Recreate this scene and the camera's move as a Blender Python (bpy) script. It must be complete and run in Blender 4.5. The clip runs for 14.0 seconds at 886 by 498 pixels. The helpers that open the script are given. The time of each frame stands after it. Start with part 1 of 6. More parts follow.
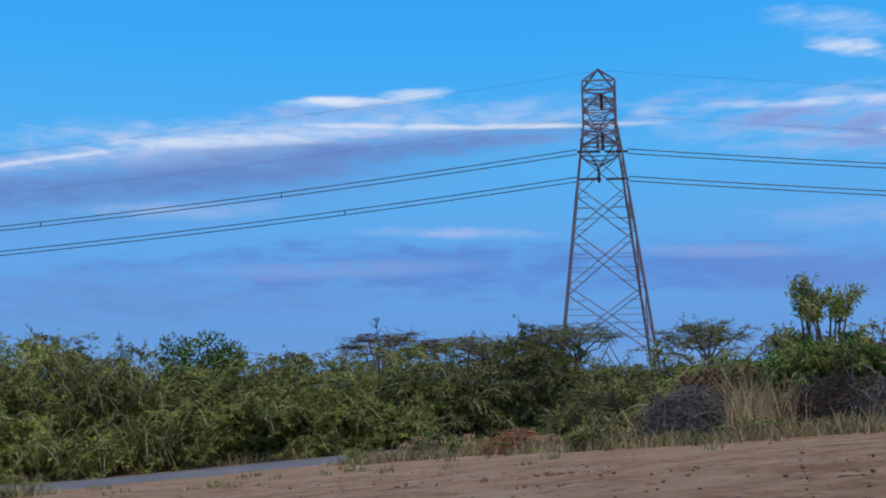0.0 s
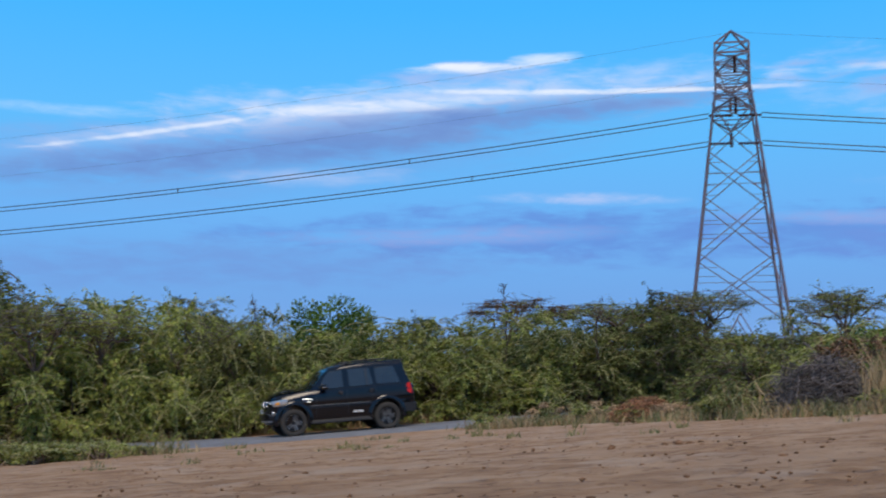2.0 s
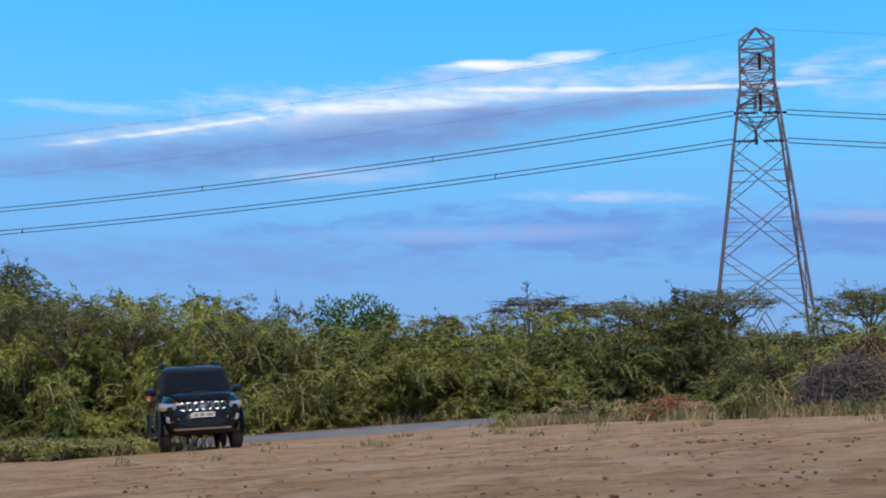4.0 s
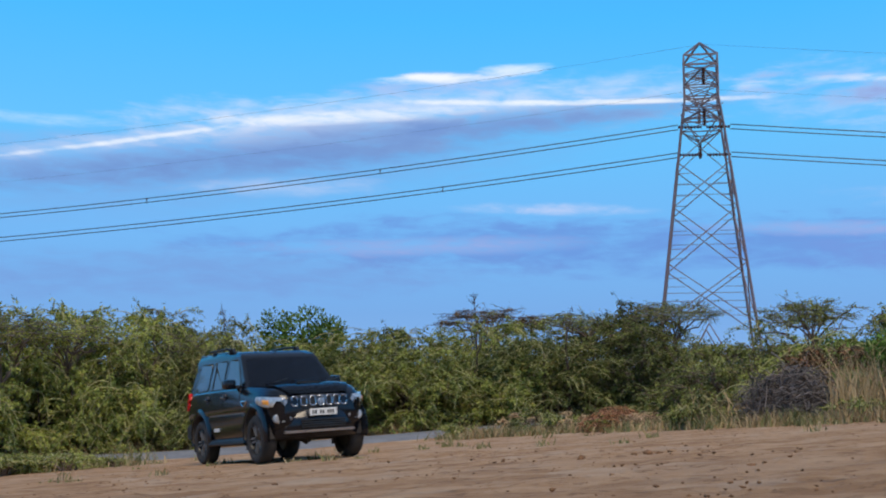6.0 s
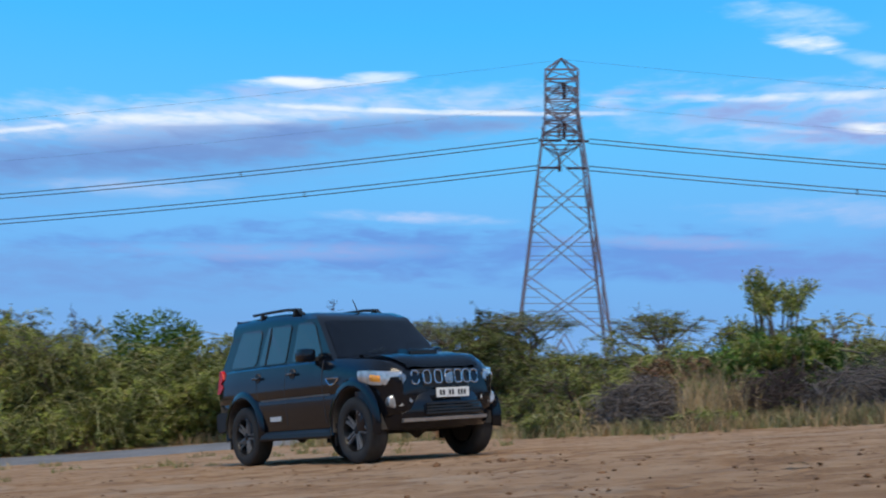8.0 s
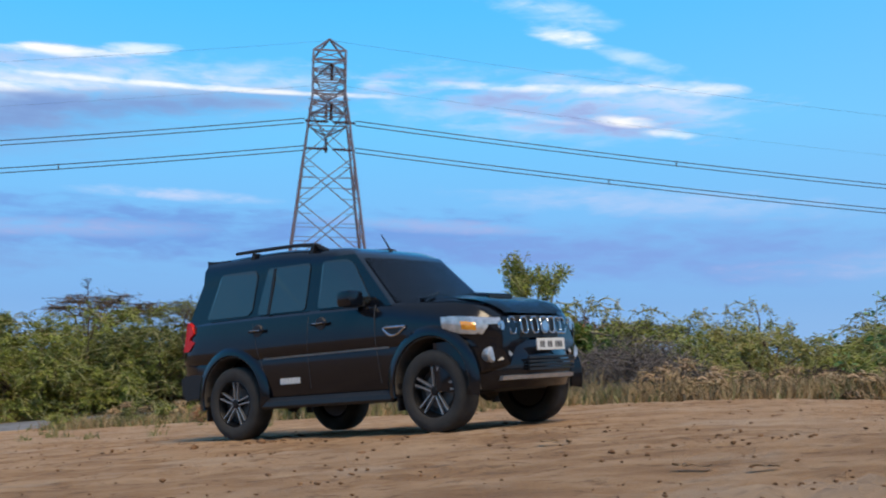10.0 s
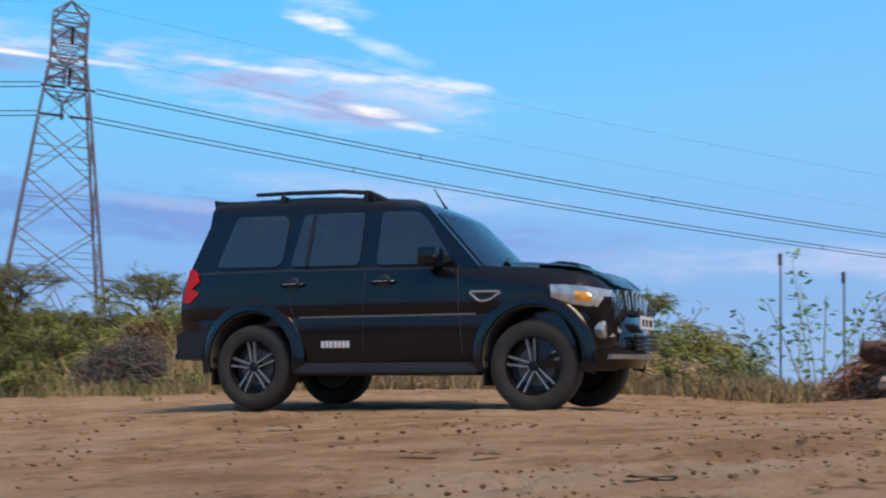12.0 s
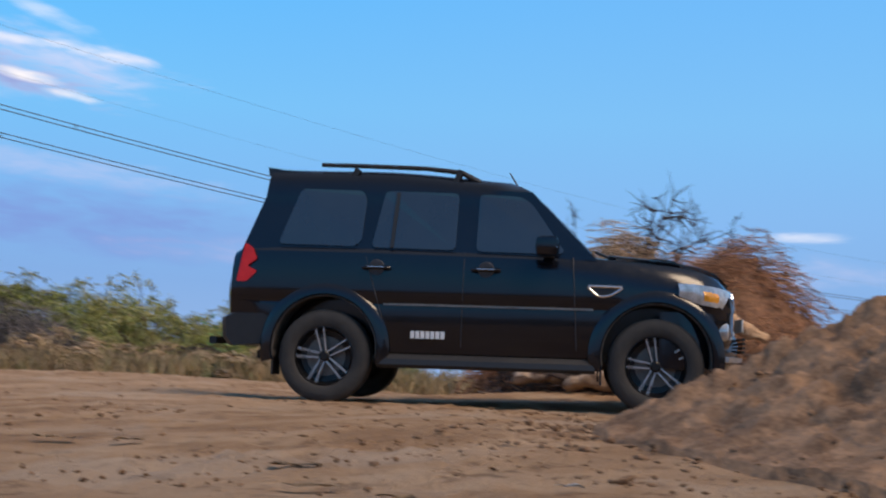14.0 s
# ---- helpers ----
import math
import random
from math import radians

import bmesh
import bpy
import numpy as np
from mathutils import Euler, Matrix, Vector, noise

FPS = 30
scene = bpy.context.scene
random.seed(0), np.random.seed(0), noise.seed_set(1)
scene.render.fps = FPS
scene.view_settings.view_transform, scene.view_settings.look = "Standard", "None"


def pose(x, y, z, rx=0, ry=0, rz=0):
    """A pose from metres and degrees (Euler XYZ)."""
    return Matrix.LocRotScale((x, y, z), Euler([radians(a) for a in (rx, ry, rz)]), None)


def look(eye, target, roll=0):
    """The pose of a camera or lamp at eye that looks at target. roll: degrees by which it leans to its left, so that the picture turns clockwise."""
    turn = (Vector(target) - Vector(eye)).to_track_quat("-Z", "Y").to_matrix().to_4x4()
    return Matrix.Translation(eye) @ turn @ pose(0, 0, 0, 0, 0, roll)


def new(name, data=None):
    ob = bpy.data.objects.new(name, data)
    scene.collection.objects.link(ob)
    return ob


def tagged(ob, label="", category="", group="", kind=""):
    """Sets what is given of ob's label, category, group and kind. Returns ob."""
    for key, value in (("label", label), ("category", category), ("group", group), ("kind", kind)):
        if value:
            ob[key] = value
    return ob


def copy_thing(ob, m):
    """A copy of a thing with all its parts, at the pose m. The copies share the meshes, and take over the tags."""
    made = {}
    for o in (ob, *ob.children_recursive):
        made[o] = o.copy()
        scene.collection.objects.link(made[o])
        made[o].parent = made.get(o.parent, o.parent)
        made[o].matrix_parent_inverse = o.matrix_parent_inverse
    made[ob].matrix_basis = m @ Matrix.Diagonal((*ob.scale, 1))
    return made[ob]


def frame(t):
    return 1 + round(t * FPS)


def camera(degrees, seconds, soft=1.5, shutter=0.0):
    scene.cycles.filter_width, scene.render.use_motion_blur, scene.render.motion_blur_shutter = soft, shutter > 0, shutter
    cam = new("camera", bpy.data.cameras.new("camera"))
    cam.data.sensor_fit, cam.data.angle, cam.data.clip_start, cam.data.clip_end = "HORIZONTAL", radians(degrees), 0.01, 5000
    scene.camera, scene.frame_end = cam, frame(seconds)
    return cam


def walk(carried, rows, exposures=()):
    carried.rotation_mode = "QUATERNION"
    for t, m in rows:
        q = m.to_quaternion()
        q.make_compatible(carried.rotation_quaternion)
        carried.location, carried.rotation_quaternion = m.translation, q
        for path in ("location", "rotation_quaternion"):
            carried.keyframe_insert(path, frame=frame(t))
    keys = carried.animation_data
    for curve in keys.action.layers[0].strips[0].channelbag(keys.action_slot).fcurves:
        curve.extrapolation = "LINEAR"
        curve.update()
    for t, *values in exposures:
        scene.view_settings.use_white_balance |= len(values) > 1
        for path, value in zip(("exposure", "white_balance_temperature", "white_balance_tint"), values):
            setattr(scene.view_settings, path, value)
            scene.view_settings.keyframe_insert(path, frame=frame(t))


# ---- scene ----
# ---------------------------------------------------------------- camera
EYE = 0.41
cam = camera(40.94, 14.0, soft=2.0, shutter=0.5)
CAMERA_ROWS = [  # seconds, pan to the right, tilt up, roll (degrees)
    (0.0, 0.0, 9.161, -0.758), (0.5, -0.048, 9.055, -0.679), (1.0, -1.541, 8.501, -0.428), (1.5, -3.834, 7.718, 0.027),
    (2.0, -6.214, 7.55, 0.254), (2.2, -7.085, 7.191, 0.408), (2.7, -7.9, 7.2, 0.4), (3.6, -7.6, 7.4, 0.35),
    (4.3, -6.846, 7.581, 0.303), (4.5, -6.396, 7.757, 0.11),
    (5.0, -6.1, 7.745, 0.296), (5.5, -5.193, 8.005, -0.013), (6.0, -4.776, 8.05, 0.131), (6.5, -4.15, 8.617, -0.189),
    (7.0, -3.209, 8.502, 0.02), (7.5, -0.775, 8.393, 0.207), (8.0, 2.012, 8.431, 0.519), (8.5, 6.272, 8.351, -0.178),
    (8.7, 6.899, 8.153, -0.18), (9.7, 12.0, 7.7, 0.1), (10.8, 17.691, 7.278, 0.368), (11.0, 19.068, 7.266, 0.5),
    (11.5, 21.673, 7.552, 0.715), (12.0, 26.033, 7.088, 1.657), (12.5, 29.557, 6.791, 2.308), (13.0, 34.814, 7.582, 3.432),
    (13.5, 36.891, 7.959, 2.534), (14.0, 42.568, 7.168, 3.155),
]
walk(cam, [(t, pose(0, 0, EYE, 90 + tilt, 0, -pan) @ pose(0, 0, 0, 0, 0, roll)) for t, pan, tilt, roll in CAMERA_ROWS],
     exposures=[(0.0, -0.27, 5900, 10), (1.0, -0.15, 6000, 10), (2.2, 0.0, 6250, 10), (4.5, 0.13, 6650, 8), (7.0, 0.06, 6450, 8), (8.0, 0.08, 6400, 6), (11.0, 0.26, 7250, 11), (11.5, 0.16, 7150, 14), (12.5, 0.32, 7650, 11), (13.2, 0.25, 7450, 13), (14.0, 0.13, 7150, 15)])

# ---------------------------------------------------------------- world and sun
SUN_AZIMUTH, SUN_ELEVATION = 168.0, 56.0   # degrees, clockwise from +y


class Graph:
    """Short writing for node trees."""

    def __init__(self, tree):
        self.tree = tree

    def link(self, a, b):
        self.tree.links.new(a, b)

    def put(self, socket, v):
        if hasattr(v, "is_output"):
            self.link(v, socket)
        else:
            socket.default_value = v

    def math(self, op, a, b=0.0, c=0.0, clamp=False):
        n = self.tree.nodes.new("ShaderNodeMath")
        n.operation, n.use_clamp = op, clamp
        for s, v in zip(n.inputs, (a, b, c)):
            self.put(s, v)
        return n.outputs[0]

    def ramp(self, fac, stops, ease="LINEAR"):
        n = self.tree.nodes.new("ShaderNodeValToRGB")
        n.color_ramp.interpolation = ease
        el = n.color_ramp.elements
        while len(el) < len(stops):
            el.new(0.5)
        for e, (p, c) in zip(el, stops):
            e.position = p
            e.color = (*c, 1) if len(c) == 3 else c
        self.put(n.inputs[0], fac)
        return n.outputs[0]

    def mix(self, fac, a, b, blend="MIX"):
        n = self.tree.nodes.new("ShaderNodeMix")
        n.data_type, n.blend_type = "RGBA", blend
        self.put(n.inputs[0], fac)
        for s, v in ((n.inputs[6], a), (n.inputs[7], b)):
            self.put(s, (*v, 1) if isinstance(v, tuple) and len(v) == 3 else v)
        return n.outputs[2]

    def noise(self, vector, scale, detail=4.0, rough=0.55, distort=0.0):
        n = self.tree.nodes.new("ShaderNodeTexNoise")
        if vector is not None:
            self.link(vector, n.inputs["Vector"])
        for k, v in (("Scale", scale), ("Detail", detail), ("Roughness", rough), ("Distortion", distort)):
            n.inputs[k].default_value = v
        return n.outputs[0]

    def smooth(self, v, lo, hi, out_lo=0.0, out_hi=1.0):
        n = self.tree.nodes.new("ShaderNodeMapRange")
        n.interpolation_type = "SMOOTHSTEP"
        for s, x in zip(n.inputs, (v, lo, hi, out_lo, out_hi)):
            self.put(s, x)
        return n.outputs[0]

    def vec(self, x, y, z):
        n = self.tree.nodes.new("ShaderNodeCombineXYZ")
        for s, v in zip(n.inputs, (x, y, z)):
            self.put(s, v)
        return n.outputs[0]


def make_world():
    world = bpy.data.worlds.new("evening_sky")
    world.use_nodes = True
    tree = world.node_tree
    tree.nodes.clear()
    g = Graph(tree)
    coord = tree.nodes.new("ShaderNodeTexCoord").outputs["Generated"]
    sep = tree.nodes.new("ShaderNodeSeparateXYZ")
    g.link(coord, sep.inputs[0])
    x, y, z = sep.outputs
    az = g.math("MULTIPLY", g.math("ARCTAN2", x, y), 57.29578)
    el = g.math("MULTIPLY", g.math("ARCSINE", z), 57.29578)
    sky = tree.nodes.new("ShaderNodeTexSky")
    sky.sky_type, sky.sun_disc = "NISHITA", False
    sky.sun_elevation, sky.sun_rotation = radians(SUN_ELEVATION), radians(SUN_AZIMUTH)
    air = g.mix(1.0, sky.outputs[0], (0.1, 0.1, 0.1), "MULTIPLY")
    clear = g.ramp(g.math("DIVIDE", el, 90.0, clamp=True), [
        (0.0, (0.23, 0.41, 0.78)), (0.055, (0.15, 0.37, 0.80)), (0.10, (0.15, 0.46, 0.93)), (0.15, (0.12, 0.54, 1.02)),
        (0.21, (0.06, 0.50, 1.08)), (0.32, (0.04, 0.34, 0.95)), (0.55, (0.20, 0.32, 0.56)), (1.0, (0.27, 0.35, 0.50))])
    side = g.smooth(az, 8.0, 60.0)
    clear = g.mix(g.math("MULTIPLY", side, 0.32), clear, (0.26, 0.48, 0.86))
    base = g.mix(0.88, air, clear)
    flat = g.vec(g.math("MULTIPLY", az, 0.10), g.math("MULTIPLY", el, 0.42), 0.0)
    warp = g.noise(flat, 1.0, 6.0, 0.6, 0.6)
    fine = g.noise(flat, 4.2, 6.0, 0.62, 0.3)
    rag = g.math("ADD", g.math("MULTIPLY", g.math("SUBTRACT", warp, 0.5), 3.6), g.math("MULTIPLY", g.math("SUBTRACT", fine, 0.5), 2.6))

    def cloud(under, a0, e0, ra, re, slope, colour, amount, soft=0.9, ragged=1.15):
        """One lens-shaped cloud: azimuth, elevation, half width, half height, rise per degree."""
        da = g.math("DIVIDE", g.math("SUBTRACT", az, a0), ra)
        mid = g.math("MULTIPLY_ADD", g.math("SUBTRACT", az, a0), slope, e0)
        de = g.math("DIVIDE", g.math("SUBTRACT", el, mid), re)
        d = g.math("ADD", g.math("MULTIPLY", da, da), g.math("MULTIPLY", de, de))
        d = g.math("SUBTRACT", d, g.math("MULTIPLY", rag, ragged))
        m = g.smooth(d, 1.0 + soft * 0.9, 1.0 - soft * 1.9)
        m = g.math("MULTIPLY", m, g.smooth(fine, 0.22, 0.62, 0.6, 1.0))
        return g.mix(g.math("MULTIPLY", m, amount), under, colour)

    mauve, pink, white = (0.30, 0.42, 0.76), (0.62, 0.66, 0.90), (0.90, 0.93, 1.0)
    c = base
    # warm evening glow, behind the eye
    c = cloud(c, 146.0, 5.0, 38.0, 9.0, 0.0, (0.62, 0.50, 0.42), 0.7, 0.9, 0.3)
    # low haze banks
    c = cloud(c, 4.0, 8.2, 17.0, 1.3, -0.01, (0.14, 0.285, 0.70), 0.8, 0.7)
    c = cloud(c, -18.0, 6.6, 16.0, 1.1, 0.02, (0.18, 0.31, 0.67), 0.6)
    c = cloud(c, 24.5, 7.4, 11.0, 1.6, -0.02, (0.18, 0.315, 0.72), 0.85, 0.7, 0.6)
    c = cloud(c, 24.0, 9.6, 8.0, 0.7, -0.06, (0.50, 0.58, 0.88), 0.5)
    c = cloud(c, 46.0, 6.6, 15.0, 0.8, 0.0, (0.58, 0.62, 0.88), 0.45)
    c = cloud(c, 1.0, 9.9, 4.2, 0.28, -0.03, pink, 0.7)
    c = cloud(c, -5.0, 8.2, 7.0, 0.4, 0.02, (0.38, 0.47, 0.80), 0.6)
    c = cloud(c, 13.0, 8.7, 6.0, 0.3, -0.05, (0.42, 0.50, 0.82), 0.5)
    # the long bank
    c = cloud(c, -13.0, 12.0, 17.0, 1.9, 0.12, (0.20, 0.36, 0.72), 0.7, 1.0, 0.3)
    c = cloud(c, -20.0, 12.2, 13.0, 1.3, 0.10, mauve, 0.6, 0.9, 0.7)
    c = cloud(c, -6.0, 14.4, 13.0, 1.3, 0.07, (0.66, 0.74, 0.95), 0.75)
    c = cloud(c, -14.0, 12.2, 17.5, 0.85, 0.125, (0.155, 0.285, 0.62), 1.0, 0.8, 0.5)
    c = cloud(c, -3.0, 14.0, 11.0, 0.65, 0.07, (0.16, 0.29, 0.63), 1.0, 0.8, 0.5)
    c = cloud(c, -12.5, 10.9, 4.5, 0.45, 0.02, (0.46, 0.60, 0.90), 0.75)
    c = cloud(c, -19.5, 12.9, 7.0, 0.42, 0.17, (0.66, 0.74, 0.95), 0.5)
    c = cloud(c, -19.5, 12.9, 6.0, 0.12, 0.19, white, 0.8)
    c = cloud(c, -10.0, 14.3, 6.0, 0.26, 0.06, white, 0.7)
    c = cloud(c, 2.0, 15.0, 8.5, 0.13, -0.015, white, 0.85)
    c = cloud(c, -5.5, 15.9, 4.2, 0.5, 0.05, (0.36, 0.52, 0.88), 0.8)
    c = cloud(c, -5.3, 16.2, 3.0, 0.22, 0.02, white, 0.95)
    c = cloud(c, -1.2, 16.6, 1.6, 0.25, 0.05, white, 0.7)
    c = cloud(c, -24.0, 13.5, 3.6, 0.3, 0.0, (0.55, 0.75, 1.0), 0.55)
    # the broken group
    c = cloud(c, 19.0, 14.4, 8.2, 1.5, -0.07, (0.52, 0.65, 0.95), 0.9)
    c = cloud(c, 18.5, 14.2, 6.2, 0.85, -0.16, (0.26, 0.35, 0.70), 1.0, 0.9, 1.5)
    c = cloud(c, 19.5, 15.2, 5.5, 0.2, -0.03, (0.8, 0.86, 1.0), 0.75)
    c = cloud(c, 17.5, 13.9, 2.6, 0.16, -0.14, (0.7, 0.76, 0.98), 0.7)
    c = cloud(c, 22.3, 13.6, 1.5, 0.26, -0.12, white, 1.0)
    c = cloud(c, 24.6, 12.9, 1.2, 0.22, -0.1, white, 0.9)
    c = cloud(c, 14.5, 15.4, 4.5, 0.2, -0.02, white, 0.5)
    c = cloud(c, 18.5, 18.8, 3.0, 0.65, -0.18, (0.66, 0.80, 1.0), 0.7)
    c = cloud(c, 19.3, 17.7, 1.7, 0.42, -0.2, white, 0.95)
    c = cloud(c, 23.2, 16.4, 2.0, 0.35, -0.28, (0.7, 0.82, 1.0), 0.55)
    c = cloud(c, 25.5, 15.0, 2.2, 0.3, -0.1, (0.8, 0.85, 1.0), 0.7)
    c = cloud(c, 59.8, 8.3, 2.0, 0.26, 0.0, (0.72, 0.82, 1.0), 0.8)
    back = tree.nodes.new("ShaderNodeBackground")
    g.link(c, back.inputs[0])
    back.inputs[1].default_value = 1.0
    out = tree.nodes.new("ShaderNodeOutputWorld")
    g.link(back.outputs[0], out.inputs[0])
    scene.world = world


make_world()
sun = new("sun", bpy.data.lights.new("sun", "SUN"))
sun.data.energy, sun.data.angle, sun.data.color = 2.55, radians(28), (1.0, 0.82, 0.62)
_a, _e = radians(SUN_AZIMUTH), radians(SUN_ELEVATION)
sun.matrix_world = look((40 * math.sin(_a), 40 * math.cos(_a), 30), (40 * math.sin(_a) - math.sin(_a) * math.cos(_e), 40 * math.cos(_a) - math.cos(_a) * math.cos(_e), 30 - math.sin(_e)))


# ---------------------------------------------------------------- materials
def material(name, colour, rough=0.6, metal=0.0, colour2=None, scale=8.0, mottle=0.35, bump=0.0, bump_scale=60.0, coat=0.0, spec=0.5, island=0.0):
    """A surface with two scales of variation; island: how far loose pieces differ from each other."""
    m = bpy.data.materials.new(name)
    m.use_nodes = True
    g = Graph(m.node_tree)
    b = m.node_tree.nodes["Principled BSDF"]
    co = m.node_tree.nodes.new("ShaderNodeTexCoord").outputs["Object"]
    n1, n2 = g.noise(co, scale, 5.0), g.noise(co, scale * 7.3, 3.0)
    f = g.math("MULTIPLY", g.math("ADD", g.math("MULTIPLY", n1, 0.65), g.math("MULTIPLY", n2, 0.35)), 1.0)
    f = g.smooth(f, 0.5 - 0.22, 0.5 + 0.22)
    c2 = colour2 or tuple(v * (1 - mottle) for v in colour)
    c = g.mix(f, colour, c2)
    if island:
        r = m.node_tree.nodes.new("ShaderNodeNewGeometry").outputs["Random Per Island"]
        k = g.math("MULTIPLY_ADD", r, 2 * island, 1 - island)
        c = g.mix(1.0, c, g.vec(k, k, k), "MULTIPLY")
    g.link(c, b.inputs["Base Color"])
    g.link(g.math("MULTIPLY_ADD", n2, 0.25, rough - 0.12, clamp=True), b.inputs["Roughness"])
    b.inputs["Metallic"].default_value = metal
    b.inputs["Specular IOR Level"].default_value = spec
    b.inputs["Coat Weight"].default_value = coat
    b.inputs["Coat Roughness"].default_value = 0.05
    if bump:
        bn = m.node_tree.nodes.new("ShaderNodeBump")
        bn.inputs["Strength"].default_value = bump
        bn.inputs["Distance"].default_value = 0.02
        g.link(g.noise(co, bump_scale, 5.0), bn.inputs["Height"])
        g.link(bn.outputs[0], b.inputs["Normal"])
    return m


def leaf_material(name, light, dark, dry, dry_share=0.12):
    m = bpy.data.materials.new(name)
    m.use_nodes = True
    g = Graph(m.node_tree)
    b = m.node_tree.nodes["Principled BSDF"]
    r = m.node_tree.nodes.new("ShaderNodeNewGeometry").outputs["Random Per Island"]
    ob = m.node_tree.nodes.new("ShaderNodeObjectInfo").outputs["Random"]
    co = m.node_tree.nodes.new("ShaderNodeTexCoord").outputs["Object"]
    patch = g.smooth(g.noise(co, 1.3, 3.0), 0.38, 0.62)
    c = g.mix(g.math("MULTIPLY_ADD", r, 0.55, g.math("MULTIPLY", patch, 0.45)), dark, light)
    c = g.mix(g.smooth(r, 1.0 - dry_share, 1.0 - dry_share * 0.7), c, dry)
    k = g.math("MULTIPLY_ADD", ob, 0.5, 0.75)
    c = g.mix(1.0, c, g.vec(k, k, g.math("MULTIPLY", k, 0.95)), "MULTIPLY")
    g.link(c, b.inputs["Base Color"])
    b.inputs["Roughness"].default_value = 0.65
    b.inputs["Specular IOR Level"].default_value = 0.25
    return m


def ground_material():
    m = bpy.data.materials.new("packed_earth")
    m.use_nodes = True
    t = m.node_tree
    g = Graph(t)
    b = t.nodes["Principled BSDF"]
    co = t.nodes.new("ShaderNodeTexCoord").outputs["Object"]
    sep = t.nodes.new("ShaderNodeSeparateXYZ")
    g.link(co, sep.inputs[0])
    streak = g.vec(g.math("MULTIPLY", sep.outputs[0], 0.75), g.math("MULTIPLY", sep.outputs[1], 1.0), 0.0)
    big, mid, small = g.noise(streak, 0.35, 5.0), g.noise(streak, 1.7, 5.0, 0.6), g.noise(co, 22.0, 5.0, 0.65)
    c = g.ramp(g.smooth(mid, 0.3, 0.7), [(0.0, (0.28, 0.158, 0.082)), (0.5, (0.40, 0.237, 0.126)), (1.0, (0.49, 0.32, 0.19))])
    c = g.mix(g.smooth(big, 0.45, 0.68, 0.0, 0.85), c, (0.47, 0.31, 0.19))
    c = g.mix(g.smooth(small, 0.60, 0.72, 0.0, 0.6), c, (0.15, 0.075, 0.04))
    c = g.mix(g.smooth(g.noise(co, 5.0, 6.0, 0.7), 0.52, 0.66, 0.0, 0.75), c, (0.16, 0.088, 0.048))
    c = g.mix(g.smooth(g.noise(streak, 0.9, 4.0, 0.6, 0.8), 0.52, 0.66, 0.0, 0.55), c, (0.50, 0.37, 0.26))
    # scrub litter beyond the bare lot
    far = g.smooth(sep.outputs[1], 44.0, 60.0)
    c = g.mix(far, c, (0.16, 0.13, 0.07))
    g.link(c, b.inputs["Base Color"])
    b.inputs["Roughness"].default_value = 0.95
    b.inputs["Specular IOR Level"].default_value = 0.15
    bn = t.nodes.new("ShaderNodeBump")
    bn.inputs["Strength"].default_value = 1.0
    bn.inputs["Distance"].default_value = 0.06
    g.link(g.math("ADD", g.noise(co, 7.0, 10.0, 0.72), g.math("MULTIPLY", small, 0.5)), bn.inputs["Height"])
    g.link(bn.outputs[0], b.inputs["Normal"])
    return m


EARTH = ground_material()
ASPHALT = material("worn_asphalt", (0.20, 0.20, 0.205), 0.85, 0, (0.13, 0.13, 0.135), 1.2, bump=0.3, bump_scale=40)
STEEL = material("rusty_galvanised_steel", (0.20, 0.18, 0.21), 0.6, 0.2, (0.19, 0.115, 0.11), 0.25)
CABLE = material("dull_cable", (0.10, 0.10, 0.11), 0.5, 0.6)
GLASS_BROWN = material("insulator_porcelain", (0.10, 0.04, 0.03), 0.25)


# ---------------------------------------------------------------- mesh helpers
def mesh_object(name, bm, mat, parent=None, label="", smooth=True):
    me = bpy.data.meshes.new(name)
    bm.normal_update()
    bm.to_mesh(me)
    bm.free()
    for p in me.polygons:
        p.use_smooth = smooth
    if mat:
        me.materials.append(mat)
    ob = new(name, me)
    if parent:
        ob.parent = parent
    if label:
        ob["label"] = label
    return ob


def part(name, bm, mat, parent, label="", smooth=False):
    return mesh_object(name, bm, mat, parent, label, smooth)


def thing(name, label, category, group="", m=None, kind=""):
    ob = new(name)
    ob.empty_display_size = 0.2
    if m is not None:
        ob.matrix_basis = m
    return tagged(ob, label, category, group, kind)


def from_arrays(name, verts, faces, mat, parent=None, smooth=False):
    me = bpy.data.meshes.new(name)
    verts = np.asarray(verts, dtype=np.float32)
    faces = np.asarray(faces, dtype=np.int32)
    n = faces.shape[1]
    me.vertices.add(len(verts))
    me.vertices.foreach_set("co", verts.ravel())
    me.loops.add(faces.size)
    me.loops.foreach_set("vertex_index", faces.ravel())
    me.polygons.add(len(faces))
    me.polygons.foreach_set("loop_start", np.arange(0, faces.size, n, dtype=np.int32))
    me.polygons.foreach_set("loop_total", np.full(len(faces), n, dtype=np.int32))
    me.update(calc_edges=True)
    me.validate()
    if smooth:
        me.polygons.foreach_set("use_smooth", np.ones(len(faces), dtype=bool))
    if mat:
        me.materials.append(mat)
    ob = new(name, me)
    if parent:
        ob.parent = parent
    return ob


